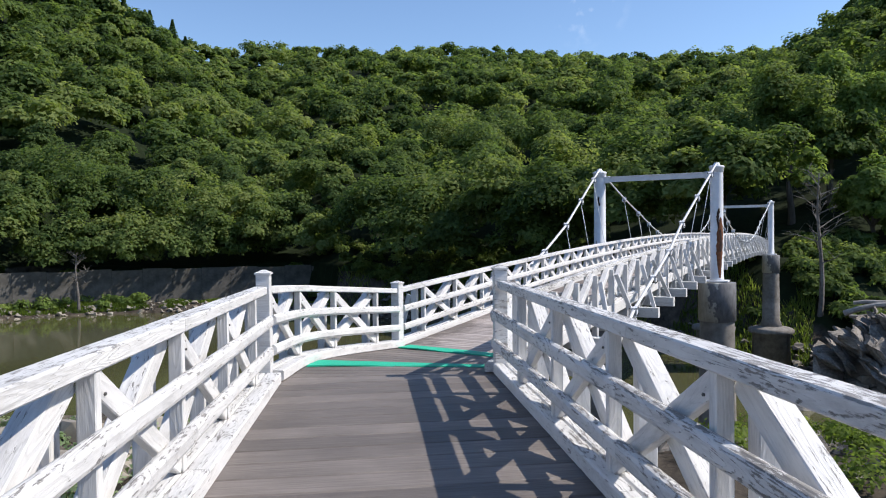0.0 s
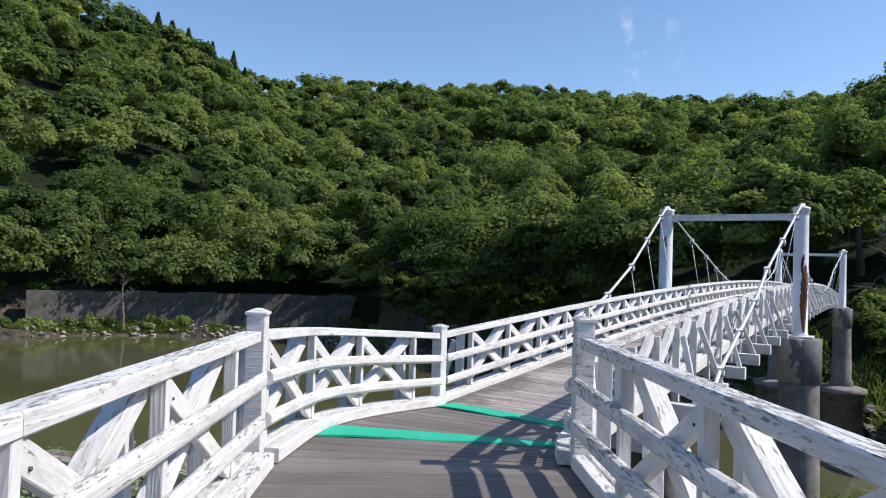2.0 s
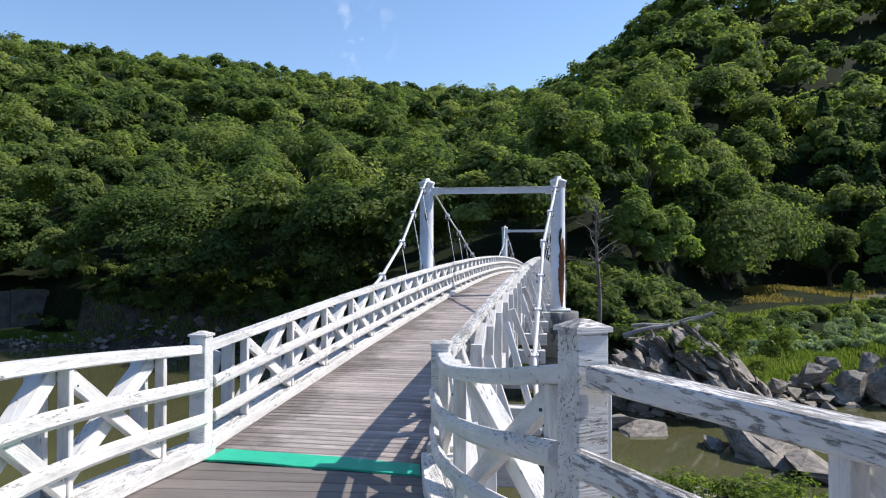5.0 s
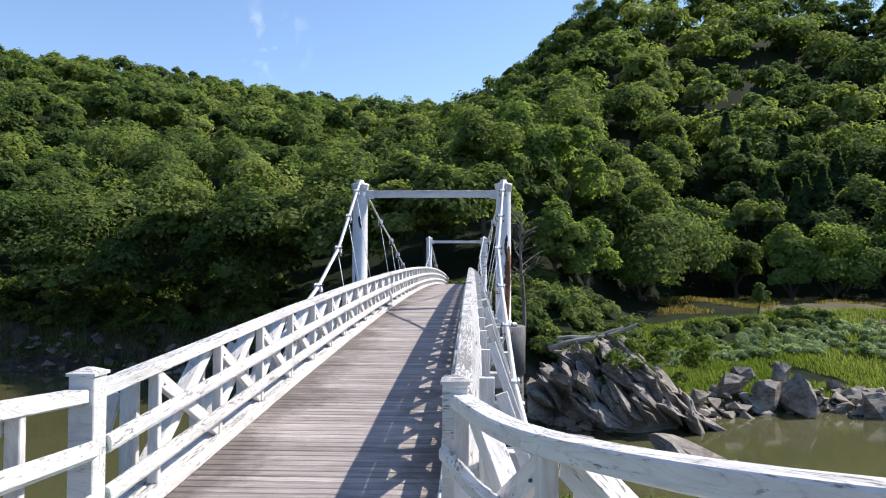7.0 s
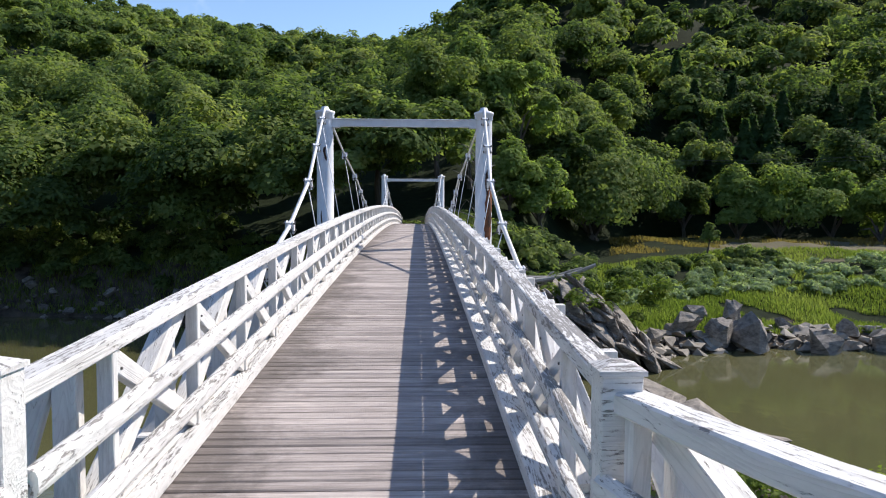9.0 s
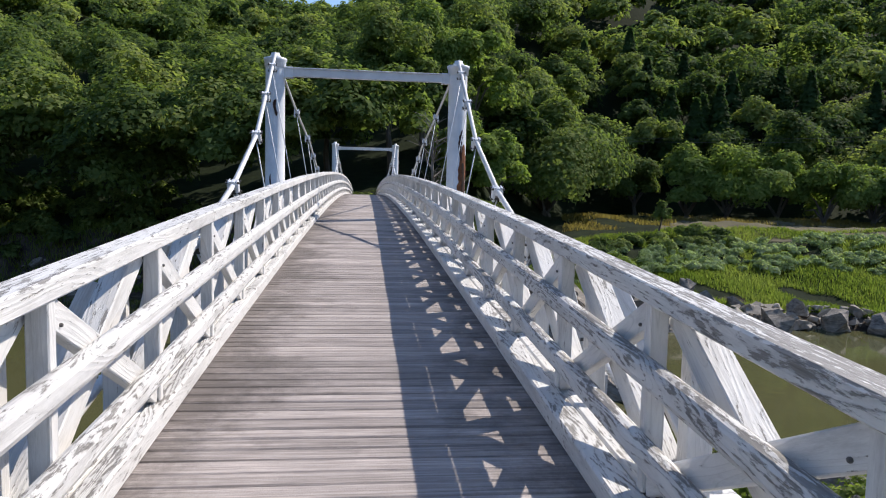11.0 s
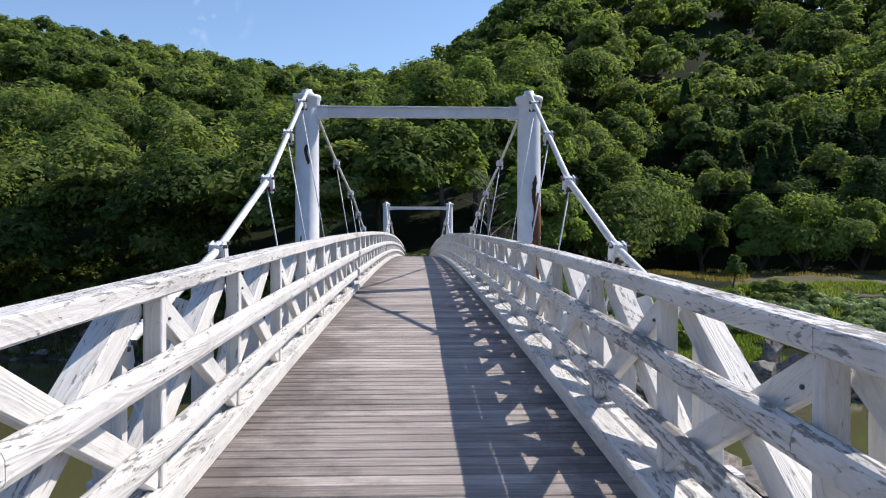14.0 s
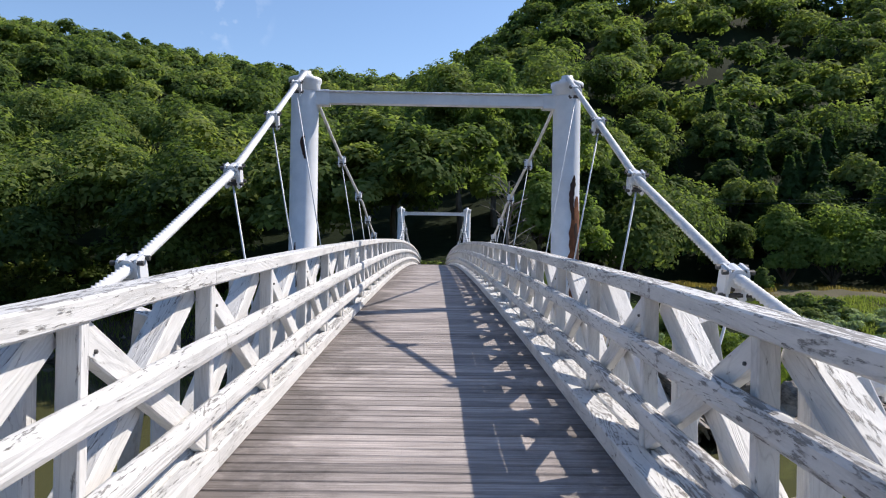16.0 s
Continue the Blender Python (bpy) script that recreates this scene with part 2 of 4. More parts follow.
def prism(length, w, h, bev, mat):
    """A straight member along x, chamfered along its long edges; shared between members of one size."""
    key = (round(length, 2), w, h, bev, mat.name)
    if key in CACHE:
        return CACHE[key]
    a, b = w / 2, h / 2
    ring = [(-a + bev, -b), (a - bev, -b), (a, -b + bev), (a, b - bev), (a - bev, b), (-a + bev, b), (-a, b - bev), (-a, -b + bev)]
    if bev > 0.02:
        k = bev * 0.3
        ring = [(-a + bev, -b), (a - bev, -b), (a - k, -b + k), (a, -b + bev), (a, b - bev), (a - k, b - k), (a - bev, b), (-a + bev, b), (-a + k, b - k), (-a, b - bev), (-a, -b + bev), (-a + k, -b + k)]
    n = len(ring)
    verts = [(x, y, z) for x in (-length / 2, length / 2) for y, z in ring]
    faces = [tuple(range(n))[::-1], tuple(range(n, 2 * n))] + [(i, (i + 1) % n, n + (i + 1) % n, n + i) for i in range(n)]
    me = bpy.data.meshes.new("member")
    me.from_pydata(verts, [], [f[::-1] for f in faces])
    bm = bmesh.new()
    bm.from_mesh(me)
    bmesh.ops.recalc_face_normals(bm, faces=bm.faces)
    bm.to_mesh(me)
    bm.free()
    me.materials.append(mat)
    CACHE[key] = me
    return me


def beam(name, p0, p1, w, h, mat, parent, side=None, bev=0.006, label="", extra=0.0):
    """A member from p0 to p1; w lies along side, h across it."""
    p0, p1 = Vector(p0), Vector(p1)
    d = p1 - p0
    length = d.length + extra
    x = d.normalized()
    s = Vector(side) if side is not None else Vector((0, 0, 1)).cross(x)
    y = (s - x * s.dot(x)).normalized()
    z = x.cross(y)
    m = Matrix((x, y, z)).transposed().to_4x4()
    m.translation = (p0 + p1) / 2
    true = round(length, 2)
    me = prism(true, w, h, bev, mat)
    return link(name, me, mat, parent, m @ Matrix.Diagonal((length / true, 1, 1, 1)), label)


def lathe(profile, seg=24):
    """A bmesh turned round z from (radius, z) rows."""
    bm = bmesh.new()
    rings = [[bm.verts.new((r * math.cos(6.28319 * i / seg), r * math.sin(6.28319 * i / seg), z)) for i in range(seg)] for r, z in profile]
    for a, b in zip(rings, rings[1:]):
        for i in range(seg):
            f = bm.faces.new((a[i], a[(i + 1) % seg], b[(i + 1) % seg], b[i]))
            f.smooth = True
    bm.faces.new(rings[0][::-1])
    bm.faces.new(rings[-1])
    return bm


def part(name, bm, mat, parent=None, label="", matrix=None):
    me = bpy.data.meshes.new(name)
    bm.to_mesh(me)
    bm.free()
    return link(name, me, mat, parent, matrix, label)


def rod(name, p0, p1, r, mat, parent, seg=8, label=""):
    p0, p1 = Vector(p0), Vector(p1)
    d = p1 - p0
    bm = lathe([(r, 0), (r, d.length)], seg)
    m = d.to_track_quat("Z", "Y").to_matrix().to_4x4()
    m.translation = p0
    return part(name, bm, mat, parent, label, m)


def raw_mesh(name, verts, quads, mat, tint=None, tint_name="tint", smooth=False):
    me = bpy.data.meshes.new(name)
    verts, quads = np.asarray(verts, np.float32), np.asarray(quads, np.int32)
    k = quads.shape[1]
    me.vertices.add(len(verts))
    me.vertices.foreach_set("co", verts.ravel())
    me.loops.add(quads.size)
    me.loops.foreach_set("vertex_index", quads.ravel())
    me.polygons.add(len(quads))
    me.polygons.foreach_set("loop_start", np.arange(0, quads.size, k, dtype=np.int32))
    me.polygons.foreach_set("use_smooth", np.full(len(quads), smooth, bool))
    if tint is not None:
        me.attributes.new(tint_name, "FLOAT", "POINT").data.foreach_set("value", np.asarray(tint, np.float32))
    me.update(calc_edges=True)
    me.validate()
    me.materials.append(mat)
    return me


# ---- the bridge's lines ----
SPAN_MID, SPAN_HALF, CREST = 35.3, 35.3, 1.0
LEFT_X, RIGHT_X = -1.2, 1.18
TOWER_Y, TOWER_X, TOWER_TOP = 17.45, 2.24, 4.6
BACK = Vector((0.553, -0.833, 0.0))


def deck_z(y):
    return CREST * (1 - ((y - SPAN_MID) / SPAN_HALF) ** 2)


def smooth_line(pts, n=40):
    pts = [Vector(p) for p in pts]
    pts = [2 * pts[0] - pts[1]] + pts + [2 * pts[-1] - pts[-2]]
    out = []
    for i in range(1, len(pts) - 2):
        a, b, c, d = pts[i - 1:i + 3]
        for k in range(n):
            t = k / n
            out.append(0.5 * (2 * b + (c - a) * t + (2 * a - 5 * b + 4 * c - d) * t * t + (3 * b - a - 3 * c + d) * t ** 3))
    return out + [pts[-2]]


class Line:
    """A line of points with lengths, to be asked for the place and the way at a length."""
    def __init__(self, pts):
        self.p = [Vector(q) for q in pts]
        self.s = [0.0]
        for a, b in zip(self.p, self.p[1:]):
            self.s.append(self.s[-1] + (b - a).length)
        self.length = self.s[-1]

    def at(self, s):
        s = min(max(s, 0.0), self.length)
        k = min(max(int(np.searchsorted(self.s, s)), 1), len(self.s) - 1)
        f = (s - self.s[k - 1]) / (self.s[k] - self.s[k - 1])
        return self.p[k - 1].lerp(self.p[k], f)

    def way(self, s):
        return (self.at(s + 0.1) - self.at(s - 0.1)).normalized()


POST_A, POST_B = Vector((0.21, -5.06, 0.42)), Vector((-1.2, 0.0, 0.0))
POST_C, POST_D = Vector((2.355, -3.50, 0.432)), Vector((1.16, 0.15, -0.03))
UP = Vector((0, 0, 1))
bridge_ys = np.linspace(0, 70.6, 120)
LINE_BL = Line([(LEFT_X, y, deck_z(y)) for y in bridge_ys])
LINE_BR = Line([(RIGHT_X, y, deck_z(y)) for y in bridge_ys[0:]])
LINE_AL = Line([POST_A + BACK * s + UP * 0.012 * s for s in np.linspace(0, 13, 14)])
LINE_AR = Line([POST_C + BACK * s + UP * 0.005 * s for s in np.linspace(0, 13, 14)])
LINE_CL = Line(smooth_line([POST_A, (-0.65, -3.42, 0.30), (-1.03, -2.0, 0.175), POST_B], 14))
LINE_CR = Line(smooth_line([POST_C, (1.86, -2.34, 0.215), (1.45, -1.15, 0.055), POST_D], 10))

# ---- ground, water and woods ----
EYE0 = np.array([1.0, -3.0])


def table(az, rows):
    a, v = zip(*rows)
    return np.interp(az, a, v)


def fractal(x, y, scale, octaves=4, seed=0.0):
    """Cheap smooth noise from sums of sines, about -1 to 1."""
    out, amp, total = 0.0, 1.0, 0.0
    for k in range(octaves):
        f = 2.0 ** k / scale
        a = 1.3 * k + seed
        out = out + amp * (np.sin(f * (x * math.cos(a) + y * math.sin(a)) + 1.7 * a) * np.cos(f * (x * math.sin(1.9 * a) - y * math.cos(1.4 * a)) + a))
        total += amp
        amp *= 0.55
    return out / total * 1.6


RIDGE_EL = [(-180, 9), (-100, 15), (-75, 20.0), (-60, 19.3), (-53, 17.2), (-49, 15.5), (-45, 14.6), (-35, 15.2), (-27, 15.0), (-18, 14.3), (-8, 13.2), (-3, 13.2), (0, 13.6),
            (3, 15.4), (5, 16.8), (7, 18.3), (9, 19.4), (13, 20.3), (21, 20.0), (25, 18.6), (33, 17.4), (40, 16.2), (60, 13), (100, 9), (180, 9)]
RIDGE_R = [(-180, 300), (-75, 280), (-53, 350), (-45, 430), (-35, 460), (-8, 480), (0, 360), (7, 290), (13, 265), (25, 285), (40, 310), (180, 320)]
FOOT_R = [(-180, 70), (-110, 100), (-62, 122), (-40, 119), (-36, 102), (-28, 92), (-15, 78), (-9, 72), (-4, 71), (2, 71), (8, 76), (13, 98), (16, 116), (45, 122), (90, 100), (180, 70)]
FOOT_Z = [(-180, 1), (-90, -2.0), (-40, -2.6), (-30, -4.5), (-12, -3.0), (-4, -0.7), (3, -0.7), (14, -2.4), (60, -2.2), (110, 0.5), (180, 1)]
SHORE_R = [(-180, 20), (-125, 30), (-90, 110), (-60, 112), (-45, 107), (-35, 93), (-28, 85), (-15, 71), (-5, 61), (2, 56), (8, 50), (14, 50), (18, 55), (25, 62), (33, 66), (45, 69), (60, 70), (90, 70), (120, 30), (180, 20)]
WATER_Z = -9.5


def sstep(t):
    t = np.clip(t, 0, 1)
    return t * t * (3 - 2 * t)


def polar(x, y):
    dx, dy = x - EYE0[0], y - EYE0[1]
    return np.degrees(np.arctan2(dx, dy)), np.hypot(dx, dy)


def ground_z(x, y):
    az, r = polar(x, y)
    rs = table(az, SHORE_R) + 1.6 * fractal(x, y, 6.0, 3, 2.0)
    r0, z0 = table(az, FOOT_R), table(az, FOOT_Z)
    rr = table(az, RIDGE_R)
    zr = 1.8 + rr * np.tan(np.radians(table(az, RIDGE_EL))) - 8.5
    t = (r - r0) / (rr - r0)
    hill = z0 + (zr - z0) * np.clip(t, 0, 1) ** 1.08 * (1 + 0.11 * fractal(x, y, 32.0, 3, 5.0) * np.clip(1.2 - t, 0, 1))
    hill = np.where(t > 1, zr - (r - rr) * 0.3, hill)
    behind_wall = (az > -66) & (az < -37)
    rise = np.where(behind_wall, 116.8, rs + 2)
    reach = np.where(behind_wall, 3.0, np.maximum(np.minimum(r0, 104) - rs - 3, 4))
    low = -11.6 + 3.2 * sstep((r - rs + 4) / 8) + (z0 + 8.4) * sstep((r - rise) / reach)
    low = low + 0.35 * fractal(x, y, 2.6, 3, 1.0) * sstep((r - rs + 2) / 6)
    far = np.where(r > r0, np.maximum(hill, low), low)
    ys = 25.0 + 6.0 * sstep((x - 1) / 4) + 2.2 * fractal(x, y, 5.0, 3, 3.0) - 0.35 * np.maximum(-x - 8, 0)
    near = -11.2 + 8.4 * sstep((ys - y) / 27) + 1.9 * sstep((-4 - y) / 14) + 0.30 * fractal(x, y, 1.9, 3, 4.0)
    return np.maximum(near, far)


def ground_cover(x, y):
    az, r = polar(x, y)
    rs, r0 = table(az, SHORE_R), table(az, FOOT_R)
    # inland ground takes the green ramp, with the trees' shade in its colour
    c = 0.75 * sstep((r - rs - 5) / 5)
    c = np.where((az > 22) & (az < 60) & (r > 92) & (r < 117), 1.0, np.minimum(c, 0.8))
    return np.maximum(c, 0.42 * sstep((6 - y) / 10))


def build_ground():
    az = np.radians(np.r_[np.linspace(-180, -80, 40)[:-1], np.linspace(-80, 65, 260), np.linspace(65, 180, 44)[1:]])
    r = np.r_[np.linspace(0.2, 40, 70), np.linspace(40.6, 125, 110), np.geomspace(127, 490, 46), np.array([520, 620, 800, 1200, 2500, 4500])]
    A, R = np.meshgrid(az, r)
    x, y = EYE0[0] + R * np.sin(A), EYE0[1] + R * np.cos(A)
    z = ground_z(x, y)
    z = np.where(R > 600, np.minimum(z, 40 - (R - 600) * 0.05), z)
    z = np.maximum(z, -60)
    n, m = len(r), len(az)
    idx = np.arange(n * m).reshape(n, m)
    q = np.stack([idx[:-1, :-1], idx[:-1, 1:], idx[1:, 1:], idx[1:, :-1]], -1).reshape(-1, 4)[:, ::-1]
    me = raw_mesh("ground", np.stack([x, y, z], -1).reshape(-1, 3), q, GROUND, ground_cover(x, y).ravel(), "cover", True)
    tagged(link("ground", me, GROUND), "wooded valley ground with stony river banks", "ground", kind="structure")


build_ground()
bm = bmesh.new()
bmesh.ops.create_grid(bm, x_segments=8, y_segments=8, size=420)
water = part("water", bm, WATER, None, "", Matrix.Translation((0, 60, WATER_Z)))
tagged(water, "calm murky olive-green river water", "water", kind="structure")

RNG = np.random.default_rng(7)


def cards(pos, normal, size, rng):
    """Loose leaf clumps: one uneven leafy triangle at each place, facing about along its normal."""
    n = len(pos)
    nn = normal / np.linalg.norm(normal, axis=1, keepdims=True)
    a = np.cross(nn, rng.normal(size=(n, 3)))
    a /= np.linalg.norm(a, axis=1, keepdims=True)
    b = np.cross(nn, a)
    s = size[:, None, None] * rng.uniform(0.75, 1.15, (n, 3, 1))
    k = np.array([[-0.8, -0.6], [0.95, -0.45], [-0.05, 1.0]])
    v = pos[:, None] + s * (k[None, :, :1] * a[:, None] + k[None, :, 1:] * b[:, None])
    return v.reshape(-1, 3), np.arange(3 * n).reshape(n, 3)


def crowns(place, radius, height, count, size, rng, lobes=7, drop=0.35, under=-0.2, flat=0.82):
    """Leaf clumps for many crowns at once: each crown is a dome of flattened boughs with dark gaps between them."""
    n = len(place)
    ld = rng.normal(size=(n, lobes, 3))
    ld /= np.linalg.norm(ld, axis=2, keepdims=True)
    ld[:, :, 2] = np.abs(ld[:, :, 2]) * (0.8 + drop) - drop
    lo = ld * radius[:, None, None] * rng.uniform(0.42, 0.82, (n, lobes, 1))
    lo[:, :, 2] *= (height / radius * 0.5)[:, None]
    lr = radius[:, None] * rng.uniform(0.55, 1.0, (n, lobes)) * 1.75 / math.sqrt(lobes)
    pick = rng.integers(0, lobes, (n, count))
    rows = np.arange(n)[:, None]
    d = rng.normal(size=(n, count, 3))
    d /= np.linalg.norm(d, axis=2, keepdims=True)
    d[:, :, 2] = np.where(d[:, :, 2] < under, -d[:, :, 2], d[:, :, 2])
    off = d * (lr[rows, pick] * rng.uniform(0.55, 1.12, (n, count)))[..., None]
    off[:, :, 2] = off[:, :, 2] * flat - 0.12 * np.hypot(off[:, :, 0], off[:, :, 1])
    p = place[:, None] + lo[rows, pick] + off
    out = lo[rows, pick] / radius[:, None, None]
    nrm = d + 0.5 * out + rng.normal(0, 0.42, d.shape) + np.array([0, 0, 0.5])
    sz = np.broadcast_to(size[:, None], (n, count)) * rng.uniform(0.6, 1.35, (n, count))
    v, q = cards(p.reshape(-1, 3), nrm.reshape(-1, 3), sz.ravel(), rng)
    lobe_tint = rng.normal(0, 0.13, (n, lobes))[rows, pick]
    tint = (rng.beta(0.9, 1.1, (n, 1)) + lobe_tint).ravel()
    return v, q, np.repeat(tint, 3)


def scatter(r_lo, r_hi, spacing, az_lo=-66, az_hi=46):
    """Jittered places on the hills, as range and bearing."""
    pts = []
    r = r_lo
    while r < r_hi:
        step = np.degrees(spacing / r)
        az = np.arange(az_lo, az_hi, step)
        az = az + RNG.uniform(-0.45, 0.45, len(az)) * step
        pts.append(np.stack([az, r + RNG.uniform(-0.5, 0.5, len(az)) * spacing], -1))
        r += spacing * 0.92
    p = np.concatenate(pts)
    p = p[(p[:, 1] > table(p[:, 0], FOOT_R) + 2) & (p[:, 1] < table(p[:, 0], RIDGE_R) + 10)]
    x, y = EYE0[0] + p[:, 1] * np.sin(np.radians(p[:, 0])), EYE0[1] + p[:, 1] * np.cos(np.radians(p[:, 0]))
    return np.stack([x, y, ground_z(x, y)], -1)


def woods(name, p, radius, lift, count, size, label, rng, mat=None, tall=(1.8, 2.9), lobes=8):
    n = len(p)
    rad = rng.uniform(radius[0], radius[1], n) * rng.choice([0.75, 1.0, 1.0, 1.2], n)
    p = p.copy()
    p[:, 2] += rng.uniform(lift[0], lift[1], n)
    v, q, t = crowns(p, rad, rad * rng.uniform(tall[0], tall[1], n), count, np.full(n, size), rng, lobes)
    return tagged(link(name, raw_mesh(name, v, q, mat or LEAF, t), mat or LEAF), label, "forest", kind="stuff")


def ringed(rows, jitter, rng):
    """Places at given bearings and ranges, let down to the ground."""
    a = np.array(rows, float)
    a = a + rng.uniform(-1, 1, a.shape) * np.array(jitter)
    x, y = EYE0[0] + a[:, 1] * np.sin(np.radians(a[:, 0])), EYE0[1] + a[:, 1] * np.cos(np.radians(a[:, 0]))
    return np.stack([x, y, ground_z(x, y)], -1)


woods("lower_forest", scatter(72, 165, 10.4), (4.6, 7.2), (5.5, 10.5), 3500, 0.34, "dense broadleaf forest at the foot of the hills", np.random.default_rng(1), tall=(1.8, 2.5), lobes=15)
woods("hillside_forest", scatter(165, 280, 11.2), (5.0, 8.2), (4.0, 9.0), 1150, 0.62, "dense green broadleaf forest on the hillside", np.random.default_rng(2), tall=(1.7, 2.4), lobes=11)
woods("ridge_forest", scatter(280, 500, 12.2), (5.2, 8.4), (3.0, 8.0), 500, 0.98, "distant green forest along the ridge", np.random.default_rng(3), tall=(1.7, 2.4), lobes=8)
rng = np.random.default_rng(4)
front = [(a, float(table(a, FOOT_R)) + d) for d in (-3.0, 2.5) for a in np.arange(-66 + d, 3, 3.5)] + [(a, 117.5) for a in np.arange(-65, -37, 3.0)] + [(a, float(table(a, RIDGE_R)) - 5) for a in np.arange(4, 46, 1.9)]
woods("front_forest", ringed(front, (1.0, 1.5), rng), (4.6, 6.6), (7.5, 11.0), 3000, 0.32, "overhanging leafy trees along the foot of the forest", rng, tall=(2.3, 3.1), lobes=17)
under = [(a, float(table(a, FOOT_R)) + d) for d in (-2.5, 0.5, 4.0, 8.0, 12.0) for a in np.arange(-40 + 0.3 * d, -15, 1.7)]
woods("undergrowth", ringed(under, (0.8, 1.2), rng), (1.2, 2.2), (0.6, 1.8), 480, 0.24, "dark leafy undergrowth below the forest edge", rng, tall=(1.4, 2.0))

# ---- river banks: wall, rocks, driftwood, plants ----
def spot(az, r, lift=0.0):
    """A place on the ground at a bearing and range from the start of the bridge."""
    x, y = EYE0[0] + r * math.sin(radians(az)), EYE0[1] + r * math.cos(radians(az))
    return Vector((x, y, float(ground_z(np.array(x), np.array(y))) + lift))


def rock_mesh(seed, flat=1.0, points=15, rough=0.09):
    """An angular boulder of about unit size: a hull of random points, split and roughened."""
    rng = np.random.default_rng(seed)
    bm = bmesh.new()
    for p in rng.normal(size=(points, 3)):
        p = p / np.linalg.norm(p) * rng.uniform(0.78, 1.05)
        bm.verts.new((p[0], p[1], p[2] * flat))
    res = bmesh.ops.convex_hull(bm, input=bm.verts)
    bmesh.ops.delete(bm, geom=[g for g in res["geom_interior"] if isinstance(g, bmesh.types.BMVert)], context="VERTS")
    bmesh.ops.subdivide_edges(bm, edges=bm.edges[:], cuts=2, use_grid_fill=True)
    for v in bm.verts:
        k = noise.noise(v.co * 2.3 + Vector((seed * 3.1, 0, 0))) + 0.5 * noise.noise(v.co * 6.0 + Vector((0, seed, 0)))
        v.co += v.co.normalized() * k * rough
    bmesh.ops.triangulate(bm, faces=bm.faces[:])
    me = bpy.data.meshes.new("rock")
    bm.to_mesh(me)
    bm.free()
    me.materials.append(ROCK)
    return me


ROCKS = [rock_mesh(k, 0.62 + 0.1 * (k % 4)) for k in range(8)]
rock_rng = random.Random(3)


def boulder(at, w, h, k, label="angular grey-brown boulder on the river bank", turn=None):
    ob = new("boulder", ROCKS[k % 8])
    t = rock_rng.uniform(0, 6.28) if turn is None else turn
    ob.matrix_basis = Matrix.Translation(Vector(at) + UP * h * 0.32) @ Matrix.Rotation(t, 4, "Z") @ Matrix.Rotation(rock_rng.uniform(-0.3, 0.3), 4, "X") @ Matrix.Diagonal((w / 2, w / 2 * rock_rng.uniform(0.7, 1.0), h / 1.35, 1))
    return tagged(ob, label, "rock", "river bank boulders")


# far right bank, by bearing, range, width and height
FAR_ROCKS = [(25.0, 62.5, 4.8, 4.6), (20.6, 61.5, 3.6, 2.6), (23.0, 61.8, 3.2, 2.6), (23.8, 67.5, 2.6, 2.2), (23.9, 67.4, 2.6, 2.8), (21.4, 67.5, 2.6, 2.2), (29.6, 64.5, 4.4, 2.8),
             (27.6, 69.0, 2.2, 1.4), (31.5, 68.0, 2.0, 2.2), (29.0, 60.5, 2.3, 1.0), (34.0, 67.5, 3.6, 2.4), (37.0, 68.5, 3.2, 2.2), (18.2, 57.5, 2.4, 1.8), (6.0, 56.5, 3.0, 1.8), (8.5, 54.5, 2.6, 1.5)]
for k, (az, r, w, h) in enumerate(FAR_ROCKS):
    boulder(spot(az, r), w, h, k, "dark boulder among grass on the far bank" if r > 66 else "pale grey boulder at the water's edge")
NEAR_ROCKS = [(3.0, 45.0, 6.0, 1.3), (6.0, 46.0, 5.0, 1.3), (9.0, 44.5, 4.0, 1.1), (16.6, 42.5, 6.6, 2.0), (19.3, 41.5, 6.2, 2.1), (21.8, 39.5, 5.0, 1.7), (25.5, 36.0, 3.6, 1.7), (29.0, 33.0, 2.2, 1.2), (33.0, 31.0, 2.6, 1.4), (14.2, 43.0, 2.6, 1.0), (38.0, 30.0, 3.0, 1.8),
              (43.0, 24.0, 2.8, 1.8), (30.0, 25.0, 2.0, 1.2), (-56.0, 19.0, 2.4, 1.8), (-62.0, 16.0, 2.0, 1.5), (-66.0, 18.0, 2.6, 1.8), (-50.0, 22.0, 2.2, 1.5), (-70.0, 13.0, 1.8, 1.3)]
for k, (az, r, w, h) in enumerate(NEAR_ROCKS):
    p = spot(az, r)
    p.z = max(p.z, WATER_Z - 0.2)
    boulder(p, w, h, k + 3, "layered grey rock on the near bank")


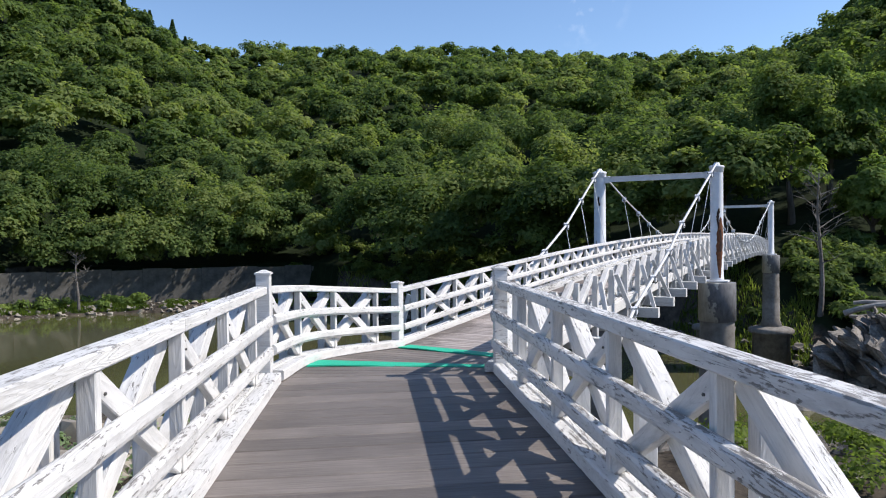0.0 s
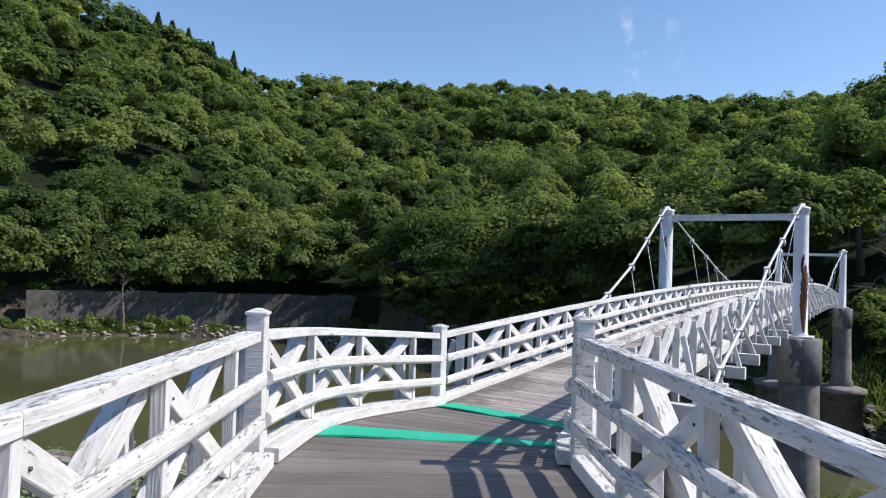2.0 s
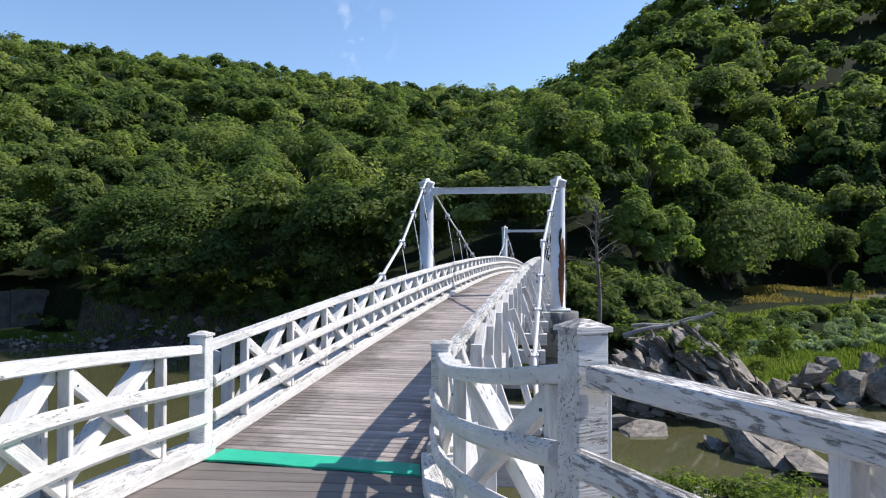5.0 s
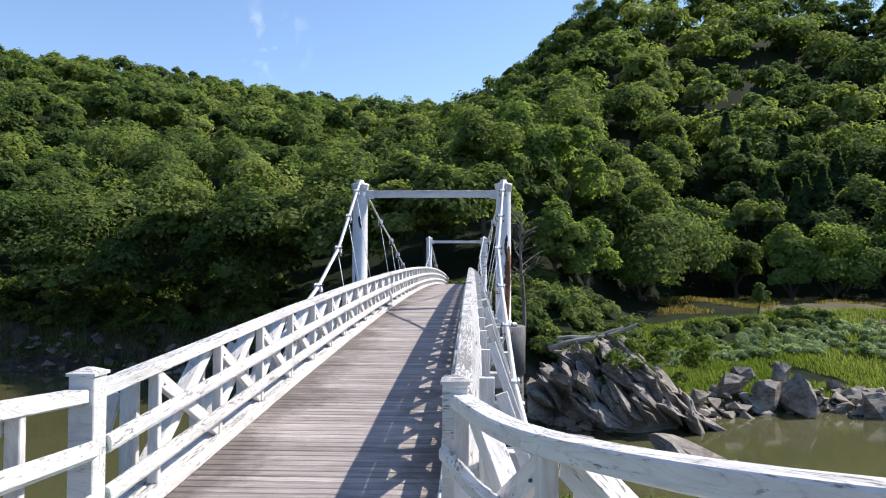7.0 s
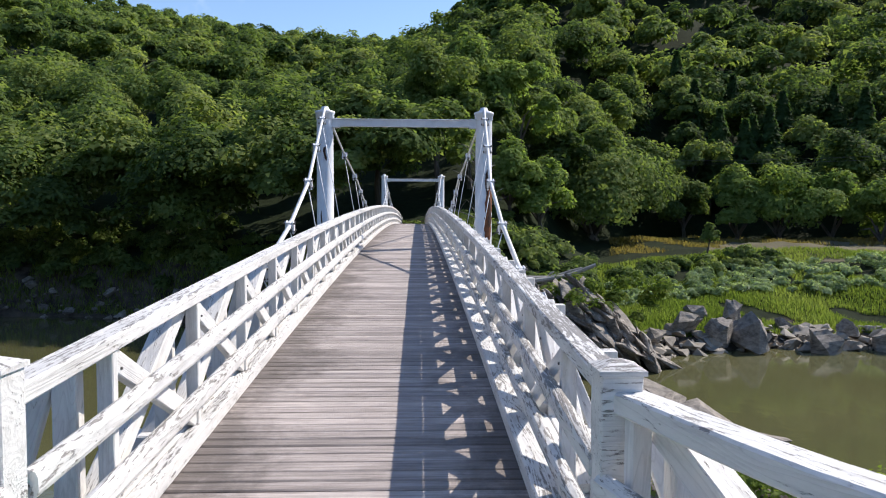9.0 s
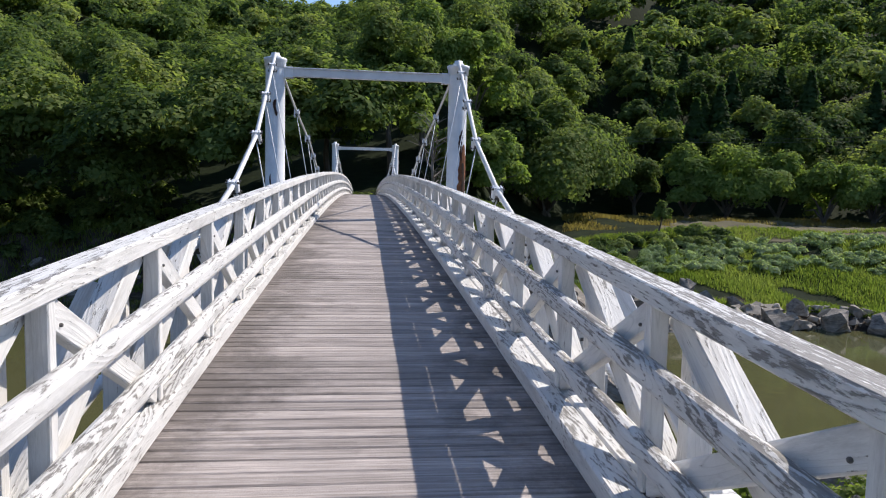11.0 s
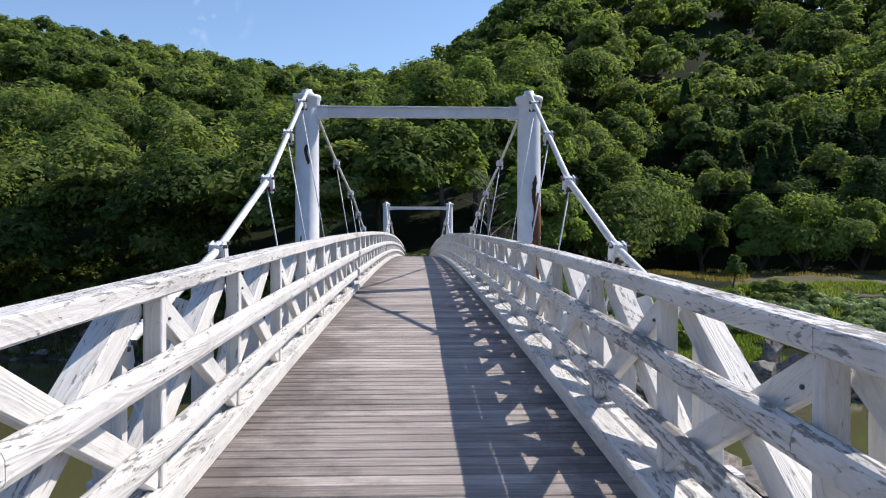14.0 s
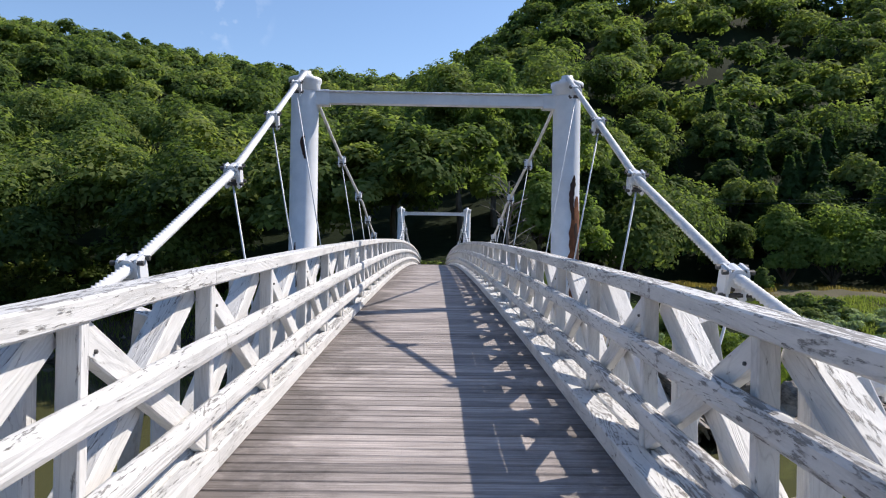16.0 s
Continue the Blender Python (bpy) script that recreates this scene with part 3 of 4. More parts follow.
def loose_stones(name, area, count, size, mat, label, seed):
    """Many small stones lying on the ground of an area of bearings and ranges beyond the shore, in one mesh."""
    rng = np.random.default_rng(seed)
    base = [np.array([v.co[:] for v in m.vertices]) for m in STONES]
    tris = [np.array([p.vertices[:] for p in m.polygons]) for m in STONES]
    az = rng.uniform(area[0], area[1], count)
    r = (table(az, SHORE_R) if area[4] else 0) + rng.uniform(area[2], area[3], count)
    x, y = EYE0[0] + r * np.sin(np.radians(az)), EYE0[1] + r * np.cos(np.radians(az))
    z = ground_z(x, y)
    V, Q, n = [], [], 0
    for k in range(count):
        if z[k] < WATER_Z - 0.4:
            continue
        b, t = base[k % len(base)], tris[k % len(base)]
        s = size[0] + (size[1] - size[0]) * rng.random() ** 3
        a = rng.uniform(0, 6.28)
        c = np.array([[math.cos(a), -math.sin(a), 0], [math.sin(a), math.cos(a), 0], [0, 0, rng.uniform(0.5, 0.9)]])
        V.append(b @ c.T * s + (x[k], y[k], z[k] + 0.15 * s))
        Q.append(t + n)
        n += len(b)
    tagged(link(name, raw_mesh(name, np.concatenate(V), np.concatenate(Q), mat), mat), label, "stones", kind="stuff")


def stone_mesh(seed):
    rng = np.random.default_rng(seed + 50)
    bm = bmesh.new()
    for p in rng.normal(size=(11, 3)):
        bm.verts.new(p / np.linalg.norm(p) * rng.uniform(0.4, 0.55))
    res = bmesh.ops.convex_hull(bm, input=bm.verts)
    bmesh.ops.delete(bm, geom=[g for g in res["geom_interior"] if isinstance(g, bmesh.types.BMVert)], context="VERTS")
    bmesh.ops.triangulate(bm, faces=bm.faces[:])
    me = bpy.data.meshes.new("stone")
    bm.to_mesh(me)
    bm.free()
    return me


STONES = [stone_mesh(k) for k in range(7)]
loose_stones("shore_stones", (-64, -36, -1, 3.0, 1), 520, (0.3, 1.3), PEBBLE, "pale stones along the far waterline", 1)
loose_stones("bank_stones", (-36, 12, -1.5, 4, 1), 300, (0.4, 1.8), ROCK, "dark stones on the shaded far bank", 2)
loose_stones("terrace_stones", (3, 42, -1.5, 5, 1), 900, (0.4, 1.9), PEBBLE, "broken rocks at the water's edge", 3)
loose_stones("near_stones", (6, 60, 9, 38, 0), 800, (0.2, 0.9), ROCK, "broken rocks on the near bank", 4)
loose_stones("near_stones", (-88, -30, 8, 24, 0), 1200, (0.3, 1.5), PEBBLE, "pale broken rocks below the walkway", 5)


def outcrop(az, r, width, depth, height):
    """A mound of steep thin rock slabs."""
    o = spot(az, r)
    o.z = WATER_Z
    th = thing("rock_outcrop", o, "dark outcrop of steep layered slate at the water", "rock")
    rng = random.Random(11)
    slabs = [rock_mesh(60 + k, 1.0, 16, 0.07) for k in range(5)]
    side = Vector((math.cos(radians(az)), -math.sin(radians(az)), 0))
    fwd = Vector((math.sin(radians(az)), math.cos(radians(az)), 0))
    for k in range(330):
        u, v = rng.uniform(-1, 1), rng.uniform(-1, 0.9)
        if u * u + v * v > 1:
            continue
        top = height * max((1 - abs(u + 0.1) ** 2.0) * (1 - 0.75 * max(-v, 0) ** 1.3) * (1 - 0.5 * max(v, 0)), 0.10) * rng.uniform(0.75, 1.0)
        z = top * rng.uniform(0.75, 1.0)
        p = o + side * (u * width / 2) + fwd * (v * depth / 2) + UP * z
        size = rng.choice((0.6, 0.9, 1.3, 2.0)) * rng.uniform(0.8, 1.2)
        m = Matrix.Translation(p) @ Matrix.Rotation(radians(-az + rng.uniform(-40, 40)), 4, "Z") @ Matrix.Rotation(radians(-42 + rng.uniform(-22, 22)), 4, "Y") @ Matrix.Rotation(radians(rng.uniform(-25, 25)), 4, "X") @ Matrix.Diagonal((0.20 * size, 0.8 * size, 1.0 * size, 1))
        link("slab", slabs[k % 5], ROCK, th, m)
    core = rock_mesh(71, 1.0, 30, 0.15)
    link("core", core, ROCK, th, Matrix.Translation(o + UP * 0.4 + fwd * 1.0) @ Matrix.Rotation(radians(-az), 4, "Z") @ Matrix.Diagonal((width * 0.47, depth * 0.47, height * 0.84, 1)))
    return o, side, fwd


OUT, OUT_SIDE, OUT_FWD = outcrop(12.0, 53.5, 13.2, 9.5, 6.5)


def tapered(name, pts, r0, r1, mat, parent=None, seg=7):
    """A bent limb through points, thinning from r0 to r1."""
    pts = [Vector(p) for p in pts]
    bm = bmesh.new()
    rings = []
    for k, p in enumerate(pts):
        w = (pts[min(k + 1, len(pts) - 1)] - pts[max(k - 1, 0)]).normalized()
        a = w.orthogonal().normalized()
        b = w.cross(a)
        r = r0 + (r1 - r0) * k / (len(pts) - 1)
        rings.append([bm.verts.new(p + (a * math.cos(6.28319 * i / seg) + b * math.sin(6.28319 * i / seg)) * r) for i in range(seg)])
    for q0, q1 in zip(rings, rings[1:]):
        # pick the turn that lines the rings up best
        sh = min(range(seg), key=lambda s: sum((q0[i].co - q1[(i + s) % seg].co).length for i in range(seg)))
        for i in range(seg):
            bm.faces.new((q0[i], q0[(i + 1) % seg], q1[(i + 1 + sh) % seg], q1[(i + sh) % seg]))
    bm.faces.new(rings[0][::-1])
    bm.faces.new(rings[-1])
    bmesh.ops.recalc_face_normals(bm, faces=bm.faces)
    return part(name, bm, mat, parent)


top = OUT + UP * 6.0 + OUT_FWD * 2.2
for k, (u0, z0, u1, z1, rr) in enumerate(((-5.2, -0.9, 1.6, 1.1, 0.24), (-4.6, -0.2, 0.6, 0.75, 0.16), (-3.2, -0.9, -1.6, 0.5, 0.12), (-5.0, -1.2, -1.0, -0.3, 0.14))):
    pts = [top + OUT_SIDE * (u0 + (u1 - u0) * f) + UP * (z0 + (z1 - z0) * f + 0.15 * math.sin(7 * f + k)) + OUT_FWD * 0.3 * k for f in np.linspace(0, 1, 7)]
    tagged(tapered("driftwood_log", pts, rr, rr * 0.6, DEADWOOD), "bleached driftwood log lying on the rocks", "log", "driftwood on the outcrop")


def retaining_wall():
    th = thing("retaining_wall", spot(-50, 116), "long old concrete retaining wall below the forest", "wall", kind="structure")
    step = 2.25
    for k, az in enumerate(np.arange(-64, -37, step)):
        a, b = radians(az), radians(az + step - 0.03)
        r = 116.0
        p = Vector((EYE0[0] + r * math.sin(a), EYE0[1] + r * math.cos(a), -5.7))
        q = Vector((EYE0[0] + r * math.sin(b), EYE0[1] + r * math.cos(b), -5.7))
        dz = UP * 0.12 * math.sin(k * 2.7)
        beam("panel", p + dz, q + dz, 0.8 + 0.1 * (k % 2), 5.6, WALL_CONCRETE, th, bev=0.03)


retaining_wall()


# ---- trees of their own, shrubs, grass ----
def tree(az, r, height, radius, label, seed, count=2600, size=0.42, lean=0.0, stem=0.42, mat=None, name="tree", category="tree", group="bank trees"):
    rng = np.random.default_rng(seed)
    o = spot(az, r, -0.3)
    th = thing(name, o, label, category, group)
    top = o + Vector((lean, 0, height * stem))
    pts = [o.lerp(top, f) + Vector((0.12 * math.sin(5 * f + seed), 0.12 * math.cos(4 * f + seed), 0)) * radius * 0.2 for f in np.linspace(0, 1, 6)]
    tapered("trunk", pts, radius * 0.065 + 0.06, radius * 0.04 + 0.03, BARK, th)
    for k in range(6):
        a = 6.28 * k / 6 + rng.uniform(-0.4, 0.4)
        end = top + Vector((math.cos(a) * radius * 0.6, math.sin(a) * radius * 0.6, height * rng.uniform(0.12, 0.36)))
        mid = top.lerp(end, 0.5) + UP * 0.08 * height
        tapered("limb", [top - UP * 0.1 * k * radius * 0.15, mid, end], radius * 0.035 + 0.02, 0.02, BARK, th, 5)
    c = o + Vector((lean, 0, height * (0.50 + 0.30 * stem)))
    v, q, t = crowns(np.array([[c.x, c.y, c.z]]), np.array([radius]), np.array([height * (1 - stem) * 1.10]), count, np.array([size]), rng, 18, 0.8, -0.6)
    t = np.clip(0.55 + (t - t.mean()) * 1.2, 0, 1)
    link("crown", raw_mesh("crown", v, q, mat or LEAF, t), mat or LEAF, th)
    return th


tree(13.6, 102, 17.6, 12.0, "large round leafy tree on the grassy terrace", 1, 30000, 0.28, stem=0.08)
for k, (az, r, h, rad) in enumerate(((24.4, 113, 12.8, 5.8), (27.2, 112, 13.2, 6.6), (30.6, 113, 12.0, 6.0), (33.6, 111, 10.2, 5.4), (36.6, 112, 9.4, 5.2), (39.5, 114, 10.4, 6.0), (43.0, 112, 9.4, 5.6))):
    tree(az, r, h, rad, "low spreading leafy tree at the edge of the field", 10 + k, 8600, 0.26, stem=0.10, mat=LIGHT_LEAF)
for k, (az, r, h, rad, st) in enumerate(((9.4, 84, 10.5, 4.4, 0.2), (7.0, 82, 10.0, 4.2, 0.2), (1.2, 86, 24.0, 6.2, 0.25), (-3.6, 84, 18.0, 5.6, 0.3), (3.8, 92, 23.5, 5.6, 0.25), (12.0, 110, 15.0, 5.6, 0.25), (7.6, 92, 22.0, 5.8, 0.25), (11.0, 98, 11.0, 4.6, 0.15), (20.6, 116, 12.0, 5.0, 0.2), (9.8, 100, 18.0, 5.4, 0.25))):
    tree(az, r, h, rad, "tall leafy tree on the far bank beyond the bridge", 30 + k, 9500, 0.26, stem=st, mat=LIGHT_LEAF if k in (0, 1, 4, 6) else LEAF)
tree(22.1, 90, 5.4, 1.3, "small lopsided leafy sapling on the terrace", 50, 900, 0.2, lean=0.5, stem=0.4)


def dead_tree(az, r, height, label, seed):
    rng = random.Random(seed)
    o = spot(az, r, -0.3)
    th = thing("dead_tree", o, label, "dead tree")
    pts = [o + UP * height * f + Vector((0.18 * math.sin(6 * f), 0.12 * math.cos(5 * f), 0)) for f in np.linspace(0, 1, 9)]
    tapered("trunk", pts, 0.26, 0.05, DEADBARK, th)
    for k in range(26):
        f = rng.uniform(0.38, 0.98)
        p = o + UP * height * f
        a, ln = rng.uniform(0, 6.28), height * rng.uniform(0.14, 0.38) * (1.25 - 0.7 * f)
        d = Vector((math.cos(a), math.sin(a), rng.uniform(0.25, 0.9))).normalized()
        tip = p + d * ln
        bend = p.lerp(tip, 0.55) + Vector((rng.uniform(-0.3, 0.3), rng.uniform(-0.3, 0.3), rng.uniform(-0.1, 0.3)))
        tapered("branch", [p, bend, tip], 0.06, 0.015, DEADBARK, th, 5)
        for j in range(2):
            e = bend + Vector((rng.uniform(-1, 1), rng.uniform(-1, 1), rng.uniform(0.1, 1))).normalized() * ln * 0.45
            tapered("twig", [bend, bend.lerp(e, 0.5) + UP * 0.1, e], 0.025, 0.008, DEADBARK, th, 4)


dead_tree(4.4, 63, 13.0, "bare grey dead tree on the far bank", 5)
dead_tree(-57.5, 113, 9.0, "bare dead tree beside the retaining wall", 8)


def conifers(rows, label, group, seed, tall):
    """Pointed dark conifers, each one a trunk with whorls of drooping clumps round a spire."""
    rng = np.random.default_rng(seed)
    count = 900
    for base in ringed(rows, (1.2, 5.0), rng):
        h = rng.uniform(*tall)
        th = thing("conifer", base, label, "conifer", group)
        tapered("trunk", [base - (0, 0, 0.3), base + (0, 0, 0.5 * h), base + (0, 0, h)], 0.20, 0.04, BARK, th, 6)
        f = rng.uniform(0.05, 1, count) ** 0.8
        a = rng.uniform(0, 6.2832, count)
        rad = (1 - f) * h * 0.30 * rng.uniform(0.55, 1.1, count) + 0.15
        p = base + np.stack([np.cos(a) * rad, np.sin(a) * rad, f * h + 1.0], -1)
        d = np.stack([np.cos(a), np.sin(a), np.full(count, 0.9)], -1) + rng.normal(0, 0.35, (count, 3))
        v, q = cards(p, d, rng.uniform(0.4, 0.8, count), rng)
        link("crown", raw_mesh("crown", v, q, CONIFER, np.full(3 * count, rng.uniform(0.1, 0.9))), CONIFER, th)


conifers([(23.5, 128), (24.6, 130), (25.8, 128), (26.5, 134), (22.5, 134), (21.5, 140), (27.5, 140), (30, 142), (33, 140), (36, 142), (39, 140), (17, 150), (19, 156), (24, 150)], "dark pointed conifer at the foot of the hill", "conifer grove", 3, (11, 16))
conifers([(a, float(table(a, RIDGE_R)) - 12) for a in (-56, -55, -54.2, -53.4, -52.6, -51.8, -51, -50.2, -49.4, -48.4)], "dark pointed conifer on the ridge", "ridge conifers", 4, (11, 17))


def clumps(name, area, count, radius, cards_each, size, mat, label, seed, shore=True, lift=0.35):
    """Low leafy clumps on the ground of an area of bearings and ranges beyond the shore."""
    rng = np.random.default_rng(seed)
    az = rng.uniform(area[0], area[1], count)
    r = (table(az, SHORE_R) if shore else 0) + rng.uniform(area[2], area[3], count)
    x, y = EYE0[0] + r * np.sin(np.radians(az)), EYE0[1] + r * np.cos(np.radians(az))
    rad = rng.uniform(radius[0], radius[1], count)
    z = ground_z(x, y)
    keep = z > WATER_Z + 0.1
    p = np.stack([x, y, z + rad * lift], -1)[keep]
    v, q, t = crowns(p, rad[keep], rad[keep] * 1.3, cards_each, np.full(len(p), size), rng, 5)
    tagged(link(name, raw_mesh(name, v, q, mat, t), mat), label, "undergrowth", kind="stuff")


def grass(name, area, count, length, mat, label, seed, shore=True):
    """Grass: bent upright blades in tufts."""
    rng = np.random.default_rng(seed)
    az = rng.uniform(area[0], area[1], count)
    r = (table(az, SHORE_R) if shore else 0) + rng.uniform(area[2], area[3], count)
    x, y = EYE0[0] + r * np.sin(np.radians(az)), EYE0[1] + r * np.cos(np.radians(az))
    keep = (ground_z(x, y) > WATER_Z + 0.25) & (fractal(x, y, 3.0, 2, 9.0) > -0.55)
    x, y = x[keep], y[keep]
    n = len(x)
    z = ground_z(x, y) - 0.05
    ln = length * rng.uniform(0.5, 1.3, n)
    a = rng.uniform(0, 6.2832, n)
    w = 0.10 * ln
    side = np.stack([np.cos(a), np.sin(a), 0 * a], -1)
    lean = np.stack([-np.sin(a), np.cos(a), 0 * a], -1) * (ln * rng.uniform(0.1, 0.7, n))[:, None]
    b = np.stack([x, y, z], -1)
    tip = b + lean + np.array([0, 0, 1.0]) * (ln * 0.9)[:, None]
    v = np.stack([b - side * w[:, None], b + side * w[:, None], tip + side * (w * 0.25)[:, None], tip - side * (w * 0.25)[:, None]], 1).reshape(-1, 3)
    t = np.repeat(np.clip(0.5 + 0.35 * fractal(x, y, 5.0, 2, 6.0) + rng.normal(0, 0.12, n), 0, 1), 4)
    tagged(link(name, raw_mesh(name, v, np.arange(4 * n).reshape(n, 4), mat, t), mat), label, "grass", kind="stuff")


grass("terrace_grass", (14, 45, 3.5, 33), 125000, 0.42, GRASS, "bright green grass on the riverside terrace", 1)
grass("field_grass", (15, 46, 38, 53), 22000, 0.5, DRY, "pale dry grass in the field", 2)
grass("bank_grass", (-37, 4, 1.5, 11), 26000, 0.6, GRASS, "rank green grass on the shaded far bank", 13)
grass("shore_grass", (-65, -37, 1.2, 6.0), 34000, 0.55, GRASS, "green grass strip below the wall", 3)
clumps("terrace_weeds", (14, 46, 16, 27), 330, (0.5, 1.0), 240, 0.14, WEED, "pale leafy weeds on the terrace", 4)
clumps("terrace_bushes", (12, 27, 25, 29), 26, (0.9, 1.6), 500, 0.22, LEAF, "dark bushes along the top of the terrace", 5)
clumps("bank_bushes", (-36, 0, 5, 14), 50, (0.7, 1.6), 320, 0.22, LEAF, "low green bushes on the shaded bank", 6)
clumps("slope_bushes", (2, 13, 10, 30), 130, (0.8, 1.6), 420, 0.24, LEAF, "dark green bushes on the slope beyond the bridge", 16)
clumps("shore_bushes", (-66, -53, 2.5, 8), 44, (0.8, 1.9), 420, 0.22, LIGHT_LEAF, "leafy bushes on the stony shore", 7)
clumps("outcrop_plants", (9, 19, 0, 7), 44, (0.5, 1.2), 260, 0.15, GRASS, "green plants growing on the rocks", 8, True, 4.2)
clumps("near_weeds", (-90, -28, 6, 20), 110, (0.3, 0.8), 420, 0.06, WEED, "leafy weeds among rocks below the walkway", 9, False)
clumps("near_weeds", (-2, 100, 8, 34), 150, (0.3, 0.9), 420, 0.06, GRASS, "leafy green weeds among rocks below the walkway", 10, False)


def wires():
    for k in range(2):
        pts = [Vector((EYE0[0] + 114 * math.sin(radians(az)), EYE0[1] + 114 * math.cos(radians(az)), 9.6 + 0.5 * k - 0.6 * math.sin((az - 11) / 33 * 3.1416))) for az in np.linspace(11, 44, 18)]
        tagged(tapered("power_line", pts, 0.02, 0.02, BOLT, None, 5), "thin dark power line above the field", "power line", "power lines")
    for az in (11, 44):
        o = spot(az, 114, -0.4)
        p = Vector((o.x, o.y, 10.6))
        tagged(tapered("utility_pole", [o, o.lerp(p, 0.5), p], 0.16, 0.11, CONCRETE, None, 10), "grey concrete utility pole among the trees", "pole", "utility poles")


wires()

# ---- railings ----
def sweep(line, s0, s1, off, z, w, h, bev, mat, name, parent, sign, step=0.25, label="", tilt=0.0):
    """A bent member that follows a line; off is measured towards the walkway."""
    n = max(2, int((s1 - s0) / step) + 1)
    ss = np.linspace(s0, s1, n)
    mid = line.at((s0 + s1) / 2)
    x = line.way((s0 + s1) / 2)
    frame_m = Matrix((x, UP.cross(x).normalized(), x.cross(UP.cross(x).normalized()))).transposed().to_4x4()
    frame_m.translation = mid
    inv = frame_m.inverted()
    a, b = w / 2, h / 2
    ring = [(-a + bev, -b), (a - bev, -b), (a, -b + bev), (a, b - bev), (a - bev, b), (-a + bev, b), (-a, b - bev), (-a, -b + bev)]
    bm = bmesh.new()
    rings = []
    for s in ss:
        p, way = line.at(s), line.way(s)
        inn = way.cross(UP).normalized() * sign
        rings.append([bm.verts.new(inv @ (p + inn * (off + u) + UP * (z + v + tilt * u))) for u, v in ring])
    for r0, r1 in zip(rings, rings[1:]):
        for i in range(8):
            bm.faces.new((r0[i], r0[(i + 1) % 8], r1[(i + 1) % 8], r1[i]))
    bm.faces.new(rings[0])
    bm.faces.new(rings[-1])
    bmesh.ops.recalc_face_normals(bm, faces=bm.faces)
    return part(name, bm, mat, parent, label, frame_m)


def post(name, at, size, top, parent=None, label="", turn=0.0, base=0.0, mat=None):
    """A square railing post with a low pyramid cap."""
    bm = bmesh.new()
    a = size / 2
    prof = [(a, 0), (a, top - 0.05), (a + 0.012, top - 0.05), (a + 0.012, top - 0.03), (0.02, top)]
    rings = [[bm.verts.new((sx * r, sy * r, z)) for sx, sy in ((-1, -1), (1, -1), (1, 1), (-1, 1))] for r, z in prof]
    for r0, r1 in zip(rings, rings[1:]):
        for i in range(4):
            bm.faces.new((r0[i], r0[(i + 1) % 4], r1[(i + 1) % 4], r1[i]))
    bm.faces.new(rings[0][::-1])
    bm.faces.new(rings[-1])
    bmesh.ops.bevel(bm, geom=[e for e in bm.edges if abs(e.verts[0].co.z - e.verts[1].co.z) > 0.3], offset=0.006, segments=1, affect="EDGES")
    rot = Matrix.Rotation(radians(turn), 4, "Z")
    ob = part(name, bm, mat or WORN, parent, label, Matrix.Translation(Vector(at) + UP * base) @ rot)
    return tagged(ob, label, "post", "corner posts of the railings") if parent is None else ob


bm = lathe([(0.0085, -0.01), (0.0085, 0.004), (0.005, 0.006)], 6)
head_mesh = bpy.data.meshes.new("bolt_head")
bm.to_mesh(head_mesh)
bm.free()
MID_Z, LOW_Z, KERB_H = 0.68, 0.345, 0.12


